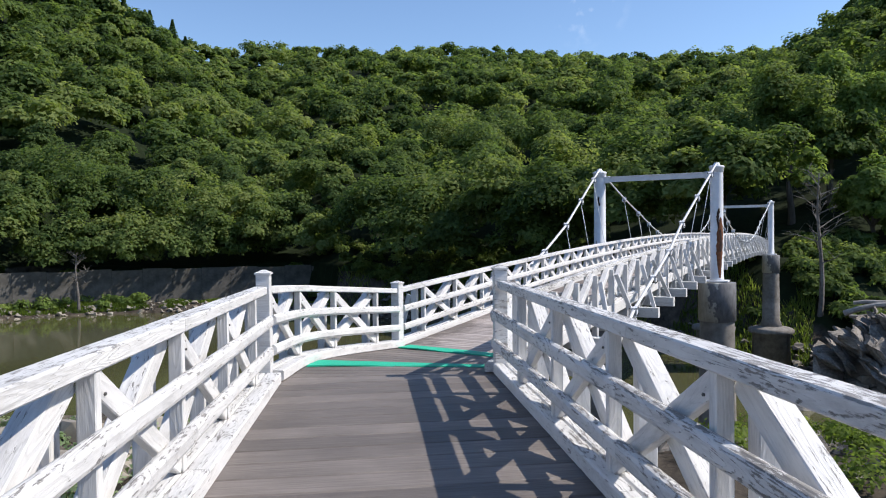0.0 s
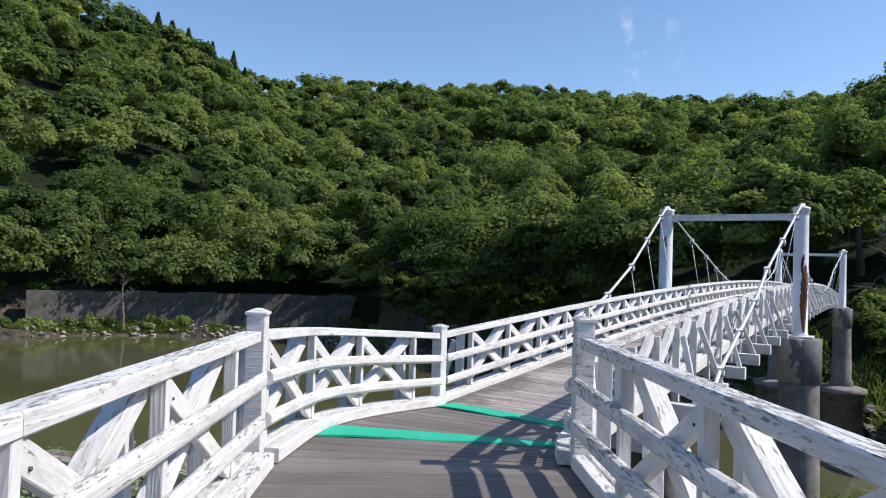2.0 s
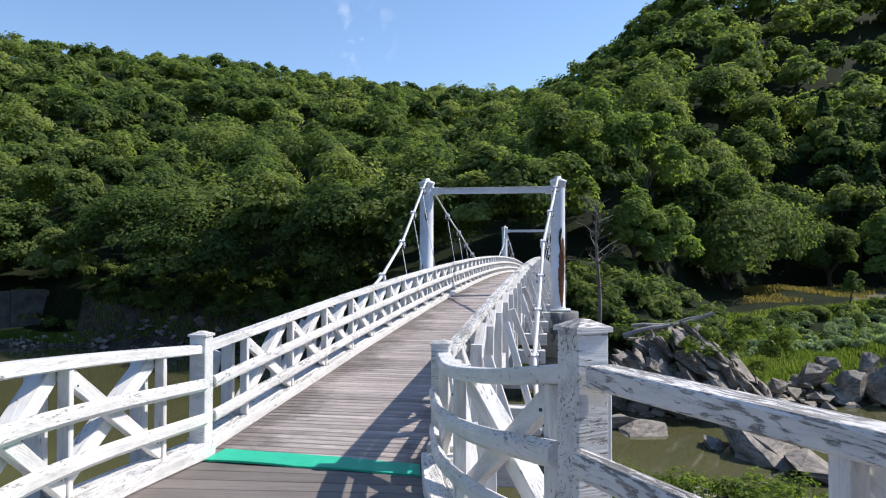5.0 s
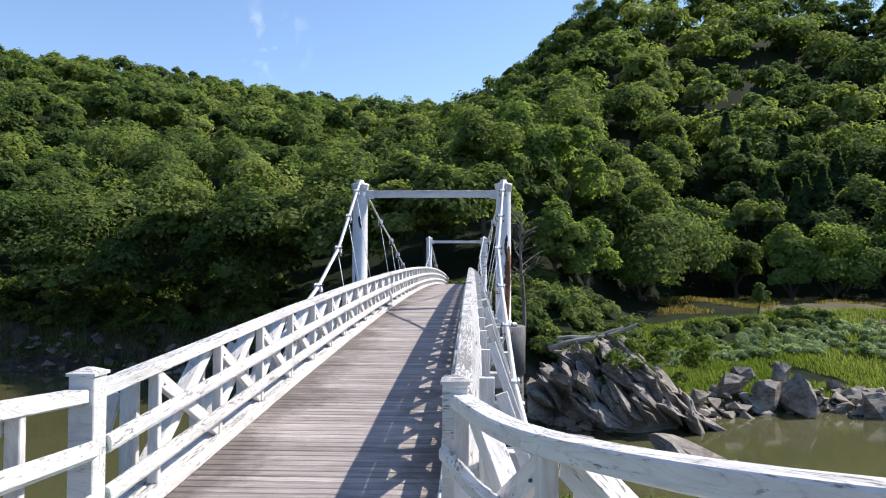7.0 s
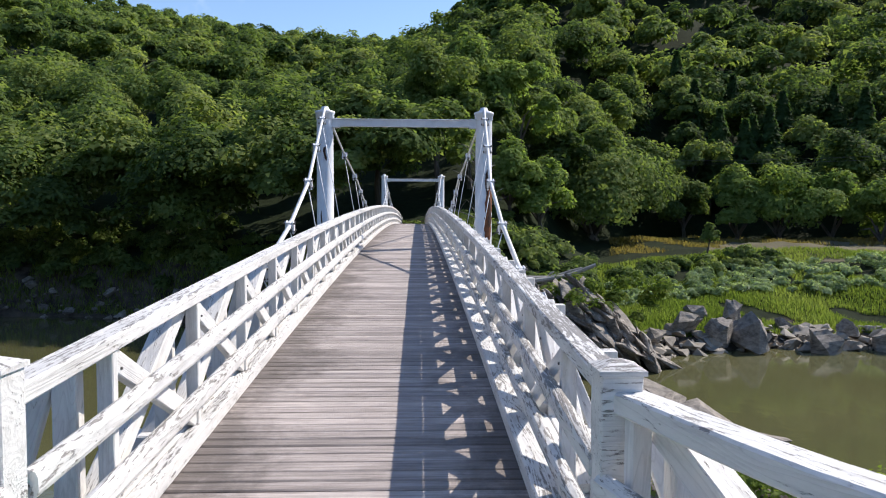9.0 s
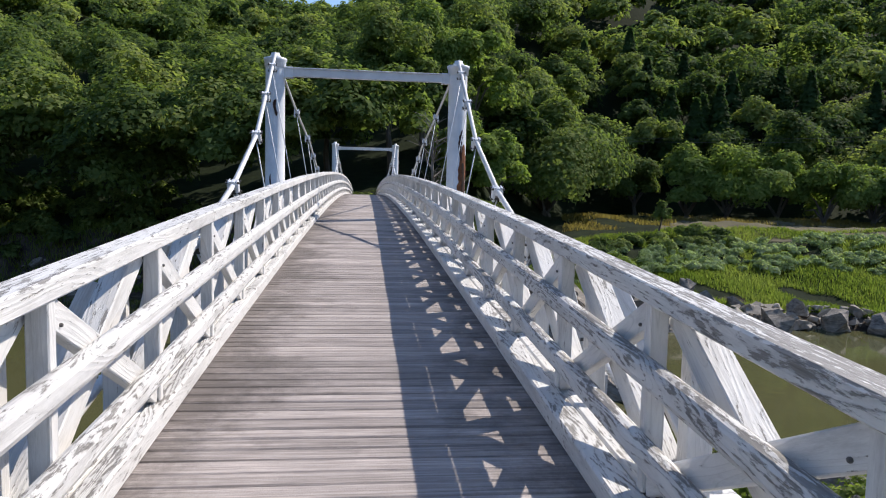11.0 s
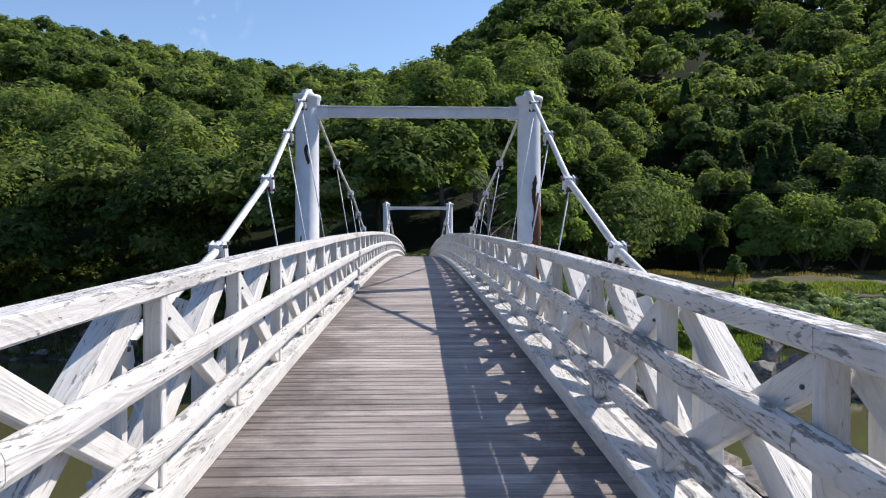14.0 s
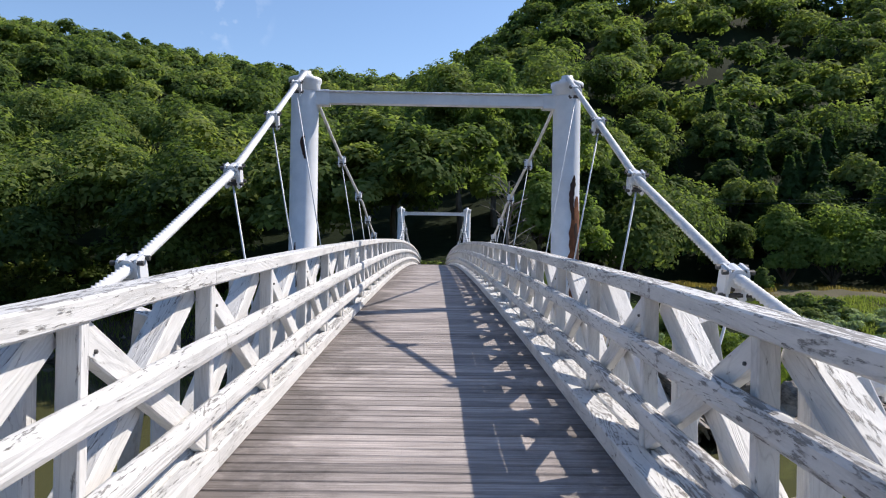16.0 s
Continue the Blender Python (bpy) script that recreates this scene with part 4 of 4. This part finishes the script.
def railing(line, sign, verts, label, joints, bent, first=0.0, last=None, kerb=0.19, mat=None, forward=True, top=1.018):
    """One run of railing: top, middle and low rail, uprights, crossed braces and a kerb of two planks."""
    last = line.length if last is None else last
    th = thing("railing", line.at(first), label, "railing", "white wooden railings")

    def at(s, off, z):
        return line.at(s) + line.way(s).cross(UP).normalized() * sign * off + UP * z

    mat = mat or WORN
    half = (kerb + 0.145) / 2
    cuts = [first] + joints + [last]
    for a, b in zip(cuts, cuts[1:]):
        for nm, off, z, w, h, bev in (("top_rail", -0.02, top, 0.14, 0.088, 0.010), ("middle_rail", 0.075, MID_Z, 0.078, 0.12, 0.032), ("low_rail", 0.075, LOW_Z, 0.078, 0.12, 0.032)):
            if bent:
                sweep(line, a + 0.002, b - 0.002, off, z, w, h, bev, mat, nm, th, sign)
            else:
                beam(nm, at(a + 0.002, off, z), at(b - 0.002, off, z), w, h, mat, th, bev=bev)
        for k, (off, w) in enumerate(((kerb - half / 2, half - 0.006), (kerb - half * 1.5, half - 0.006))):
            if bent:
                sweep(line, a, b - 0.003, off, KERB_H / 2, w, KERB_H - 0.008 * k, 0.012, WORN, "kerb_plank", th, sign)
            else:
                beam("kerb_plank", at(a, off, KERB_H / 2), at(b - 0.003, off, KERB_H / 2 - 0.004 * k), w, KERB_H, WORN, th, bev=0.012)
    low, high = KERB_H, top - 0.042
    for s in verts:
        side = line.way(s)
        beam("upright", at(s, -0.006, low), at(s, -0.006, high), 0.062, 0.085, WHITE, th, side=side)
        beam("outer_upright", at(s, -0.205, low - 0.55), at(s, -0.205, high - 0.02), 0.095, 0.12, WHITE, th, side=side)
    for a, b in zip(verts, verts[1:]):
        if b - a < 0.5:
            continue
        g = 0.03
        p, q = (a, b) if forward else (b, a)
        k = 1 if forward else -1
        d0, d1 = at(p + k * g, -0.117, low + 0.03), at(q - k * g * 2.0, -0.117, high - 0.045)
        beam("wide_brace", d0, d1, 0.12, 0.135, WHITE, th, side=(d1 - d0).cross(UP), extra=0.07)
        d0, d1 = at(p + k * g * 1.5, -0.008, high - 0.06), at(q - k * g * 1.5, -0.008, low + 0.055)
        beam("brace", d0, d1, 0.058, 0.118, WHITE, th, side=(d1 - d0).cross(UP), extra=0.05)
        for s, z, off in ((p + k * 0.10, high - 0.12, 0.0), (q - k * 0.11, low + 0.14, 0.0)):
            if (line.at(s) - Vector((0, 4, 0))).length < 17:
                m = Matrix.Translation(at(s, off + 0.026, z)) @ (line.way(s).cross(UP).normalized() * sign).to_track_quat("Z", "Y").to_matrix().to_4x4()
                link("bolt", head_mesh, BOLT, th, m)
    return th


def steps(a, pitch, end):
    return [float(v) for v in np.arange(a, end, pitch)]


def splits(v, k):
    return [v[i] for i in range(k, len(v) - 1, k)]


vl = steps(0.98, 1.362, LINE_BL.length - 0.6)
vr = steps(1.17, 1.352, LINE_BR.length - 0.6)
rail_bl = railing(LINE_BL, 1, vl, "white timber bridge railing with crossed braces and peeling paint", splits(vl, 3), False, 0.09, kerb=0.085)
rail_br = railing(LINE_BR, -1, vr, "white timber bridge railing with crossed braces, paint worn to grey wood", splits(vr, 3), False, 0.2, kerb=0.17, mat=GREY, top=0.98)
val = steps(0.74, 1.34, 12.9)
var = steps(1.16, 1.34, 12.9)
rail_al = railing(LINE_AL, -1, val, "white timber railing beside the approach deck, paint peeling", splits(val, 2), False, 0.09, forward=False)
rail_ar = railing(LINE_AR, 1, var, "white timber railing beside the approach deck, paint heavily worn", [1.16 + 0.4, 4.2, 7.0], False, 0.09, kerb=0.10, mat=GREY, forward=False)
rail_cl = railing(LINE_CL, 1, [0.22, 1.80, 3.15, 4.55], "curved white timber railing at the bend of the walkway", [], True, 0.09, LINE_CL.length - 0.09)
rail_cr = railing(LINE_CR, -1, [0.30, 2.15, LINE_CR.length - 0.16], "curved white timber railing with worn paint at the bend", [2.3], True, 0.09, LINE_CR.length - 0.03)
post("railing_post", POST_A, 0.148, 1.24, None, "square white corner post with a shallow cap, paint peeling", 33)
post("railing_post", POST_B, 0.165, 1.20, None, "square white end post of the bridge railing", 0)
post("railing_post", POST_C, 0.15, 1.24, None, "square white corner post, paint worn to grey wood", 33, mat=GREY)
post("railing_post", POST_D, 0.165, 1.18, None, "square white end post of the bridge railing, worn", 0)

# ---- towers, piers, cables ----
BEAM_Z = 4.22


def tower(y, rusty):
    th = thing("bridge_tower", (0, y, 0.22), "white steel tower of two round columns and crossbeam" + (" with rust" if rusty else ""), "bridge tower", "suspension towers")
    for sx in (-1, 1):
        x = TOWER_X * sx
        bm = lathe([(0.26, 0.22), (0.26, 0.3), (0.24, 0.32), (0.232, TOWER_TOP - 0.3), (0.232, TOWER_TOP - 0.26)], 28)
        part("column", bm, STEEL, th, "", Matrix.Translation((x, y, 0)))
        bm = lathe([(0.22, 0), (0.255, 0.03), (0.26, 0.16), (0.28, 0.18), (0.28, 0.24), (0.22, 0.26)], 20)
        part("cap", bm, STEEL, th, "", Matrix.Translation((x, y, TOWER_TOP - 0.30)))
        beam("base_plate", (x - 0.42, y, 0.20), (x + 0.42, y, 0.20), 0.84, 0.05, STEEL, th)
        bm = lathe([(0.09, -0.06), (0.13, -0.03), (0.13, 0.03), (0.10, 0.05), (0.10, 0.09), (0.05, 0.10)], 10)
        part("saddle", bm, STEEL, th, "", Matrix.Translation((x, y, TOWER_TOP - 0.02)))
    beam("crossbeam", (-TOWER_X + 0.2, y, BEAM_Z), (TOWER_X - 0.2, y, BEAM_Z), 0.16, 0.19, STEEL, th)
    beam("flange", (-TOWER_X + 0.2, y, BEAM_Z + 0.10), (TOWER_X - 0.2, y, BEAM_Z + 0.10), 0.24, 0.025, STEEL, th)
    for sx in (-1, 1):
        beam("gusset", (sx * (TOWER_X - 0.21), y, BEAM_Z), (sx * (TOWER_X - 0.42), y, BEAM_Z), 0.20, 0.26, STEEL, th)
    if rusty:
        def streak(x, a0, a1, z0, z1, mat, seed):
            rng = np.random.default_rng(seed)
            bm = bmesh.new()
            n = 22
            cols = []
            for k in range(n + 1):
                f = k / n
                mid = (a0 + a1) / 2 + 0.10 * math.sin(5 * f + seed)
                half = (a1 - a0) / 2 * (0.6 + 0.4 * abs(math.sin(3.1 * f + 0.4 * seed))) * rng.uniform(0.7, 1.15) * min(1, 4 * f + 0.25) * min(1, 4 * (1 - f) + 0.3)
                z = z1 + (z0 - z1) * f
                cols.append([bm.verts.new(((0.2445 if mat == RUST else 0.2475) * math.cos(mid + half * u), (0.2445 if mat == RUST else 0.2475) * math.sin(mid + half * u), z)) for u in (-1, -0.4, 0.3, 1)])
            for c0, c1 in zip(cols, cols[1:]):
                for i in range(3):
                    bm.faces.new((c0[i], c0[i + 1], c1[i + 1], c1[i]))
            bmesh.ops.recalc_face_normals(bm, faces=bm.faces)
            part("rust_streak", bm, mat, th, "flaking brown rust", Matrix.Translation((x, y, 0)))
        streak(TOWER_X, -1.55, -0.35, 0.32, 2.6, RUST, 1)
        streak(TOWER_X, -1.45, -1.0, 2.2, 2.95, RUST_DARK, 2)
        streak(TOWER_X, -1.15, -0.55, 1.3, 2.15, RUST_DARK, 5)
        streak(-TOWER_X, -1.62, -1.25, 3.15, 3.55, RUST_DARK, 3)
        streak(-TOWER_X, -1.95, -1.75, 1.0, 1.75, RUST_DARK, 4)
    return th


for ty, rusty in ((TOWER_Y, True), (2 * SPAN_MID - TOWER_Y, False)):
    tower(ty, rusty)
    for sx in (-1, 1):
        x = TOWER_X * sx
        th = thing("bridge_pier", (x, ty, WATER_Z - 1), "round concrete bridge pier with a peeling painted collar", "bridge pier", "piers under the towers")
        part("shaft", lathe([(0.95, -12.0 if rusty else -6.0), (0.68, -5.2), (0.62, -1.35), (0.62, -1.30)], 32), CONCRETE, th, "", Matrix.Translation((x, ty, 0)))
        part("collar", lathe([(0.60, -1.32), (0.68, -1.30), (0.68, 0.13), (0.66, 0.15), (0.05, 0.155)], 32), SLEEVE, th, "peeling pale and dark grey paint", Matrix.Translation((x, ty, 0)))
        part("footing", lathe([(1.5, -12.0), (1.45, -6.3), (1.75, -6.25), (1.75, -5.95), (1.6, -5.85), (0.9, -5.7)] if not rusty else [(1.7, -13.0), (1.65, -10.2), (1.5, -10.0), (0.9, -9.9)], 10), CONCRETE, th, "", Matrix.Translation((x, ty, 0)))

CLAMP = 2.18
CABLE_LOW = 1.45
# a backstay bends at its clamps: length along the bridge, height, distance from the middle line
STAY = [(3.22, -0.36, 1.98), (5.40, 0.27, 1.86), (7.58, 0.88, 1.86), (9.76, 1.50, 1.86), (11.94, 2.34, 1.87), (TOWER_Y, TOWER_TOP + 0.06, TOWER_X)]


def cable_point(y, sx):
    """A main cable's place at a point along the bridge, mirrored about the middle of the span."""
    v = min(y, 2 * SPAN_MID - y)
    if v <= TOWER_Y:
        ys, zs, xs = zip(*STAY)
        return Vector((sx * float(np.interp(v, ys, xs)), y, float(np.interp(v, ys, zs))))
    f = (v - TOWER_Y) / (SPAN_MID - TOWER_Y)
    return Vector((sx * (TOWER_X - 0.38 * min(1.0, 3 * f)), y, TOWER_TOP + 0.06 - (TOWER_TOP - CABLE_LOW) * (2 * f - f * f)))


def rope(line, radius, name, parent, pitch=0.01):
    """A laid rope: a lobed section that turns as it goes."""
    n = int(line.length / pitch)
    seg, strands = 18, 6
    verts = []
    for k in range(n + 1):
        s = line.length * k / n
        p, w = line.at(s), line.way(s)
        a = w.cross(UP).normalized()
        b = a.cross(w)
        for i in range(seg):
            th_ = 6.28319 * i / seg
            r = radius * (1 + 0.17 * math.cos(strands * (th_ - s * 21.0)))
            verts.append(p + a * (r * math.cos(th_)) + b * (r * math.sin(th_)))
    idx = np.arange((n + 1) * seg).reshape(n + 1, seg)
    nx = np.roll(idx, -1, 1)
    q = np.stack([idx[:-1], nx[:-1], nx[1:], idx[1:]], -1).reshape(-1, 4)
    me = raw_mesh(name, np.array([tuple(v) for v in verts]), q, ROPE, smooth=True)
    return link(name, me, ROPE, parent)


bm = bmesh.new()
bmesh.ops.create_cone(bm, cap_ends=True, segments=6, radius1=0.017, radius2=0.017, depth=0.20, matrix=Matrix.Rotation(radians(90), 4, "X"))
bolt_mesh = bpy.data.meshes.new("bolt")
bm.to_mesh(bolt_mesh)
bm.free()
for sx in (-1, 1):
    th = thing("suspension_cable", cable_point(4, sx), "white painted suspension cable with bolted clamps and thin hangers", "cable", "main cables")
    far_end = 2 * SPAN_MID
    end = STAY[0][0]
    rope(Line([cable_point(y, sx) for y in np.r_[[row[0] for row in STAY[:-1]], np.linspace(12.5, TOWER_Y, 6)]]), 0.034, "backstay", th)
    rope(Line([cable_point(y, sx) for y in np.linspace(TOWER_Y, far_end - TOWER_Y, 60)]), 0.029, "rope", th, 0.04)
    rope(Line([cable_point(far_end - y, sx) for y in np.linspace(end, TOWER_Y, 16)]), 0.034, "backstay", th, 0.06)
    for y in (end, far_end - end):
        p, q = cable_point(y, sx), cable_point(y + (0.4 if y == end else -0.4), sx)
        m = (p - q).to_track_quat("Z", "Y").to_matrix().to_4x4()
        m.translation = p
        part("socket", lathe([(0.045, -0.30), (0.06, -0.28), (0.085, -0.06), (0.12, -0.05), (0.12, 0.05), (0.07, 0.06), (0.05, 0.16)], 16), STEEL, th, "", m)
        for k in range(4):
            a = 1.5708 * k + 0.6
            rod("bolt", m @ Vector((0.095 * math.cos(a), 0.095 * math.sin(a), -0.09)), m @ Vector((0.095 * math.cos(a), 0.095 * math.sin(a), 0.09)), 0.014, BOLT, th, 6)
    clamp_ys = [16.3 - CLAMP * k for k in range(6)] + [TOWER_Y + 3.3 + CLAMP * k for k in range(14)] + [far_end - 16.3 + CLAMP * k for k in range(6)]
    for y in clamp_ys:
        if y > far_end - 3 or (TOWER_Y < y < far_end - TOWER_Y and y > far_end - TOWER_Y - 0.6):
            continue
        p = cable_point(y, sx)
        w = (cable_point(y + 0.1, sx) - cable_point(y - 0.1, sx)).normalized()
        across = w.cross(UP).normalized()
        up = across.cross(w)
        bm = bmesh.new()
        for s in (-1, 1):
            geom = bmesh.ops.create_cube(bm, size=1, matrix=Matrix.Translation((0, 0.055 * s, -0.045)) @ Matrix.Diagonal((0.14, 0.04, 0.22, 1)))
        bmesh.ops.bevel(bm, geom=bm.edges[:], offset=0.012, segments=2, affect="EDGES")
        bmesh.ops.create_cone(bm, cap_ends=True, segments=14, radius1=0.062, radius2=0.062, depth=0.13, matrix=Matrix.Rotation(radians(90), 4, "Y"))
        m = Matrix((w, across, up)).transposed().to_4x4()
        m.translation = p
        clamp = part("clamp", bm, STEEL, th, "", m)
        for bx, bz in ((-0.05, 0.04), (0.05, 0.04), (-0.05, -0.11), (0.05, -0.11)):
            link("bolt", bolt_mesh, BOLT, th, m @ Matrix.Translation((bx, 0, bz)))
        low = deck_z(y) - 0.32
        if p.z > low + 0.3:
            rod("hanger", p - UP * 0.12, (sx * 1.52, y, low), 0.010, STEEL, th, 6)

# floor beams, long girders and raking struts under the bridge deck
for k in range(31):
    y = 16.3 - CLAMP * 7 + CLAMP * k + (0 if 16.3 - CLAMP * 7 + CLAMP * k < TOWER_Y else 0.4)
    if not 0.6 < y < 70:
        continue
    z = deck_z(y) - 0.40
    fb = thing("floor_beam", (0, y, z), "white timber floor beam under the bridge deck", "beam", "floor beams")
    beam("timber", (-2.0, y, z), (2.0, y, z), 0.22, 0.26, WHITE, fb, bev=0.012)
    for sx, lx in ((-1, LEFT_X), (1, RIGHT_X)):
        foot = min(vl if sx < 0 else vr, key=lambda v: abs(v - y))
        beam("strut", (sx * 1.88, y + 0.02, z + 0.11), (lx + sx * 0.32, foot, deck_z(y) + 0.80), 0.06, 0.10, WHITE, fb, side=(0, 1, 0))
for x in (-1.05, -0.35, 0.35, 1.05):
    g = thing("girder", (x, 0.2, -0.25), "long timber girder carrying the deck boards", "girder", "girders")
    ys = np.linspace(0.15, 70.4, 36)
    for a, b in zip(ys, ys[1:]):
        beam("timber", (x, a, deck_z(a) - 0.16), (x, b, deck_z(b) - 0.16), 0.14, 0.20, WHITE, g)
for lx, sx in ((LEFT_X, -1), (RIGHT_X, 1)):
    g = thing("edge_beam", (lx, 0.2, -0.1), "white timber edge beam along the deck", "beam", "edge beams")
    ys = np.linspace(0.15, 70.4, 24)
    for a, b in zip(ys, ys[1:]):
        beam("timber", (lx + sx * 0.19, a, deck_z(a) - 0.02), (lx + sx * 0.19, b, deck_z(b) - 0.02), 0.07, 0.24, WHITE, g)

# ---- mats ----
def strip(name, a, b, c, d, thick, mat, label):
    """A thin mat between four corners, with slightly waved edges."""
    bm = bmesh.new()
    n = 16
    a, b, c, d = (Vector(v) for v in (a, b, c, d))
    rows = []
    for k in range(n + 1):
        f = k / n
        p, q = a.lerp(b, f), d.lerp(c, f)
        w = 0.008 * math.sin(9 * f + a.x * 3) + 0.006 * math.sin(23 * f)
        rows.append([bm.verts.new(p + (q - p) * (0 + w) + UP * thick * (0.8 + 0.6 * abs(math.sin(7 * f)))), bm.verts.new(p.lerp(q, 0.5) + UP * thick), bm.verts.new(q + (q - p) * w + UP * thick)])
    for r0, r1 in zip(rows, rows[1:]):
        for i in range(2):
            bm.faces.new((r0[i], r0[i + 1], r1[i + 1], r1[i]))
    bmesh.ops.recalc_face_normals(bm, faces=bm.faces)
    geo = bmesh.ops.extrude_face_region(bm, geom=bm.faces[:])
    for v in geo["geom"]:
        if isinstance(v, bmesh.types.BMVert):
            v.co.z -= thick * 0.9
    bmesh.ops.recalc_face_normals(bm, faces=bm.faces)
    return tagged(part(name, bm, mat), label, "mat", "green mats")


def kerb_in(line, s, sign, off=0.20):
    return line.at(s) + line.way(s).cross(UP).normalized() * sign * off


CLL, CRL = LINE_CL.length, LINE_CR.length
m1a, m1b = kerb_in(LINE_CL, 1.40, 1), kerb_in(LINE_CL, 2.08, 1)
m1d, m1c = kerb_in(LINE_CR, 1.75, -1), kerb_in(LINE_CR, 2.25, -1)
strip("floor_mat", m1a, m1d, m1c, m1b, 0.022, MAT_GREEN, "bright green rubber mat laid across the boards")
m2a, m2b = kerb_in(LINE_CL, CLL - 0.36, 1), kerb_in(LINE_CL, CLL, 1) + Vector((0, 0.10, 0.005))
m2d, m2c = kerb_in(LINE_CR, CRL - 0.48, -1), kerb_in(LINE_CR, CRL - 0.02, -1)
strip("floor_mat", m2a, m2d, m2c, m2b, 0.022, MAT_GREEN, "narrow green rubber mat laid across the boards")

# ---- deck boards, last ----
def board(p, q, r, s, thick, mat, parent):
    """One plank between four corners (p to q across, s to r the far side), chamfered along its upper edges."""
    o = (p + q + r + s) / 4
    x = (q - p).normalized()
    y = UP.cross(x).normalized()
    m = Matrix((x, y, x.cross(y))).transposed().to_4x4()
    m.translation = o
    inv = m.inverted()
    c = [inv @ v for v in (p, q, r, s)]
    e = 0.010
    ch = [Vector((0, e, 0)), Vector((0, e, 0)), Vector((0, -e, 0)), Vector((0, -e, 0))]
    verts = [v - Vector((0, 0, thick)) for v in c] + [v - Vector((0, 0, e)) for v in c] + [v + d for v, d in zip(c, ch)]
    faces = [(3, 2, 1, 0), (8, 9, 10, 11)]
    for k in (0, 4):
        faces += [(k + i, k + (i + 1) % 4, k + 4 + (i + 1) % 4, k + 4 + i) for i in range(4)]
    me = bpy.data.meshes.new("board")
    me.from_pydata(verts, [], faces)
    return link("board", me, mat, parent, m)


def flat_boards(name, left, right, gap, mat, label, parts=290):
    """A deck of planks between two rows of points; past the first planks they are joined into one part."""
    th = thing(name, (left[0] + right[0]) / 2, label, "deck", kind="structure")
    verts, quads = [], []
    wide = random.Random(21)
    base_gap = gap
    for k, (a, b, c, d) in enumerate(zip(left, right, right[1:], left[1:])):
        g0, g1 = (d - a).normalized() * gap / 2, (c - b).normalized() * gap / 2
        gap = base_gap * wide.choice((0.3, 0.6, 1.0, 1.1, 1.7))
        lift = UP * (0.0035 * math.sin(k * 12.9898))
        p = [a + g0 + lift, b + g1 + lift, c - g1 + lift, d - g0 + lift]
        if k < parts:
            board(*p, 0.05, mat, th)
        else:
            n = len(verts)
            verts += [tuple(v) for v in p] + [tuple(v - UP * 0.05) for v in p]
            quads += [(n, n + 1, n + 2, n + 3)] + [(n + i, n + 4 + i, n + 4 + (i + 1) % 4, n + (i + 1) % 4) for i in range(4)]
    if quads:
        ob = link("boards", raw_mesh("boards", verts, quads, mat), mat, th)
        ob["kind"] = "stuff"
    return th


def underlay(left, right, label):
    """The dark planking under the gaps between the boards."""
    n = len(left)
    v = [tuple(p - UP * h) for h in (0.055, 0.085) for pair in zip(left, right) for p in pair]
    m = 2 * n
    q = []
    for i in range(n - 1):
        a = 2 * i
        q += [(a, a + 1, a + 3, a + 2), (m + a + 2, m + a + 3, m + a + 1, m + a), (a, a + 2, m + a + 2, m + a), (a + 1, m + a + 1, m + a + 3, a + 3)]
    tagged(link("deck_underlay", raw_mesh("deck_underlay", v, q, DECK_DARK), DECK_DARK), label, "deck", kind="structure")


PITCH = 0.136
nb = 518
by = [0.02 + PITCH * k for k in range(nb + 1)]
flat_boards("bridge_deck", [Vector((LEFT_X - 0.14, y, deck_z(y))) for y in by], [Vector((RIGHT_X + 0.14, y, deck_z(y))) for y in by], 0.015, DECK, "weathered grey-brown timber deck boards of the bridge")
sL = [LINE_AL.at(s) for s in np.arange(12.9, -0.01, -0.31)]
sR = [LINE_AR.at(s) for s in np.arange(12.9, -0.01, -0.31)]
nc = 15
cL = [LINE_CL.at(CLL * k / nc) for k in range(1, nc + 1)]
cR = [LINE_CR.at(CRL * k / nc) for k in range(1, nc + 1)]
aL, aR = sL + cL, sR + cR
out = [(b - a).normalized() * 0.14 for a, b in zip(aL, aR)]
flat_boards("approach_deck", [a - o for a, o in zip(aL, out)], [b + o for b, o in zip(aR, out)], 0.011, DECK_DARK, "smooth dark grey deck boards of the approach")
underlay([Vector((LEFT_X - 0.1, y, deck_z(y))) for y in np.linspace(0.1, 70.4, 60)], [Vector((RIGHT_X + 0.1, y, deck_z(y))) for y in np.linspace(0.1, 70.4, 60)], "dark planking under the bridge deck boards")
underlay(aL, aR, "dark planking under the approach deck boards")
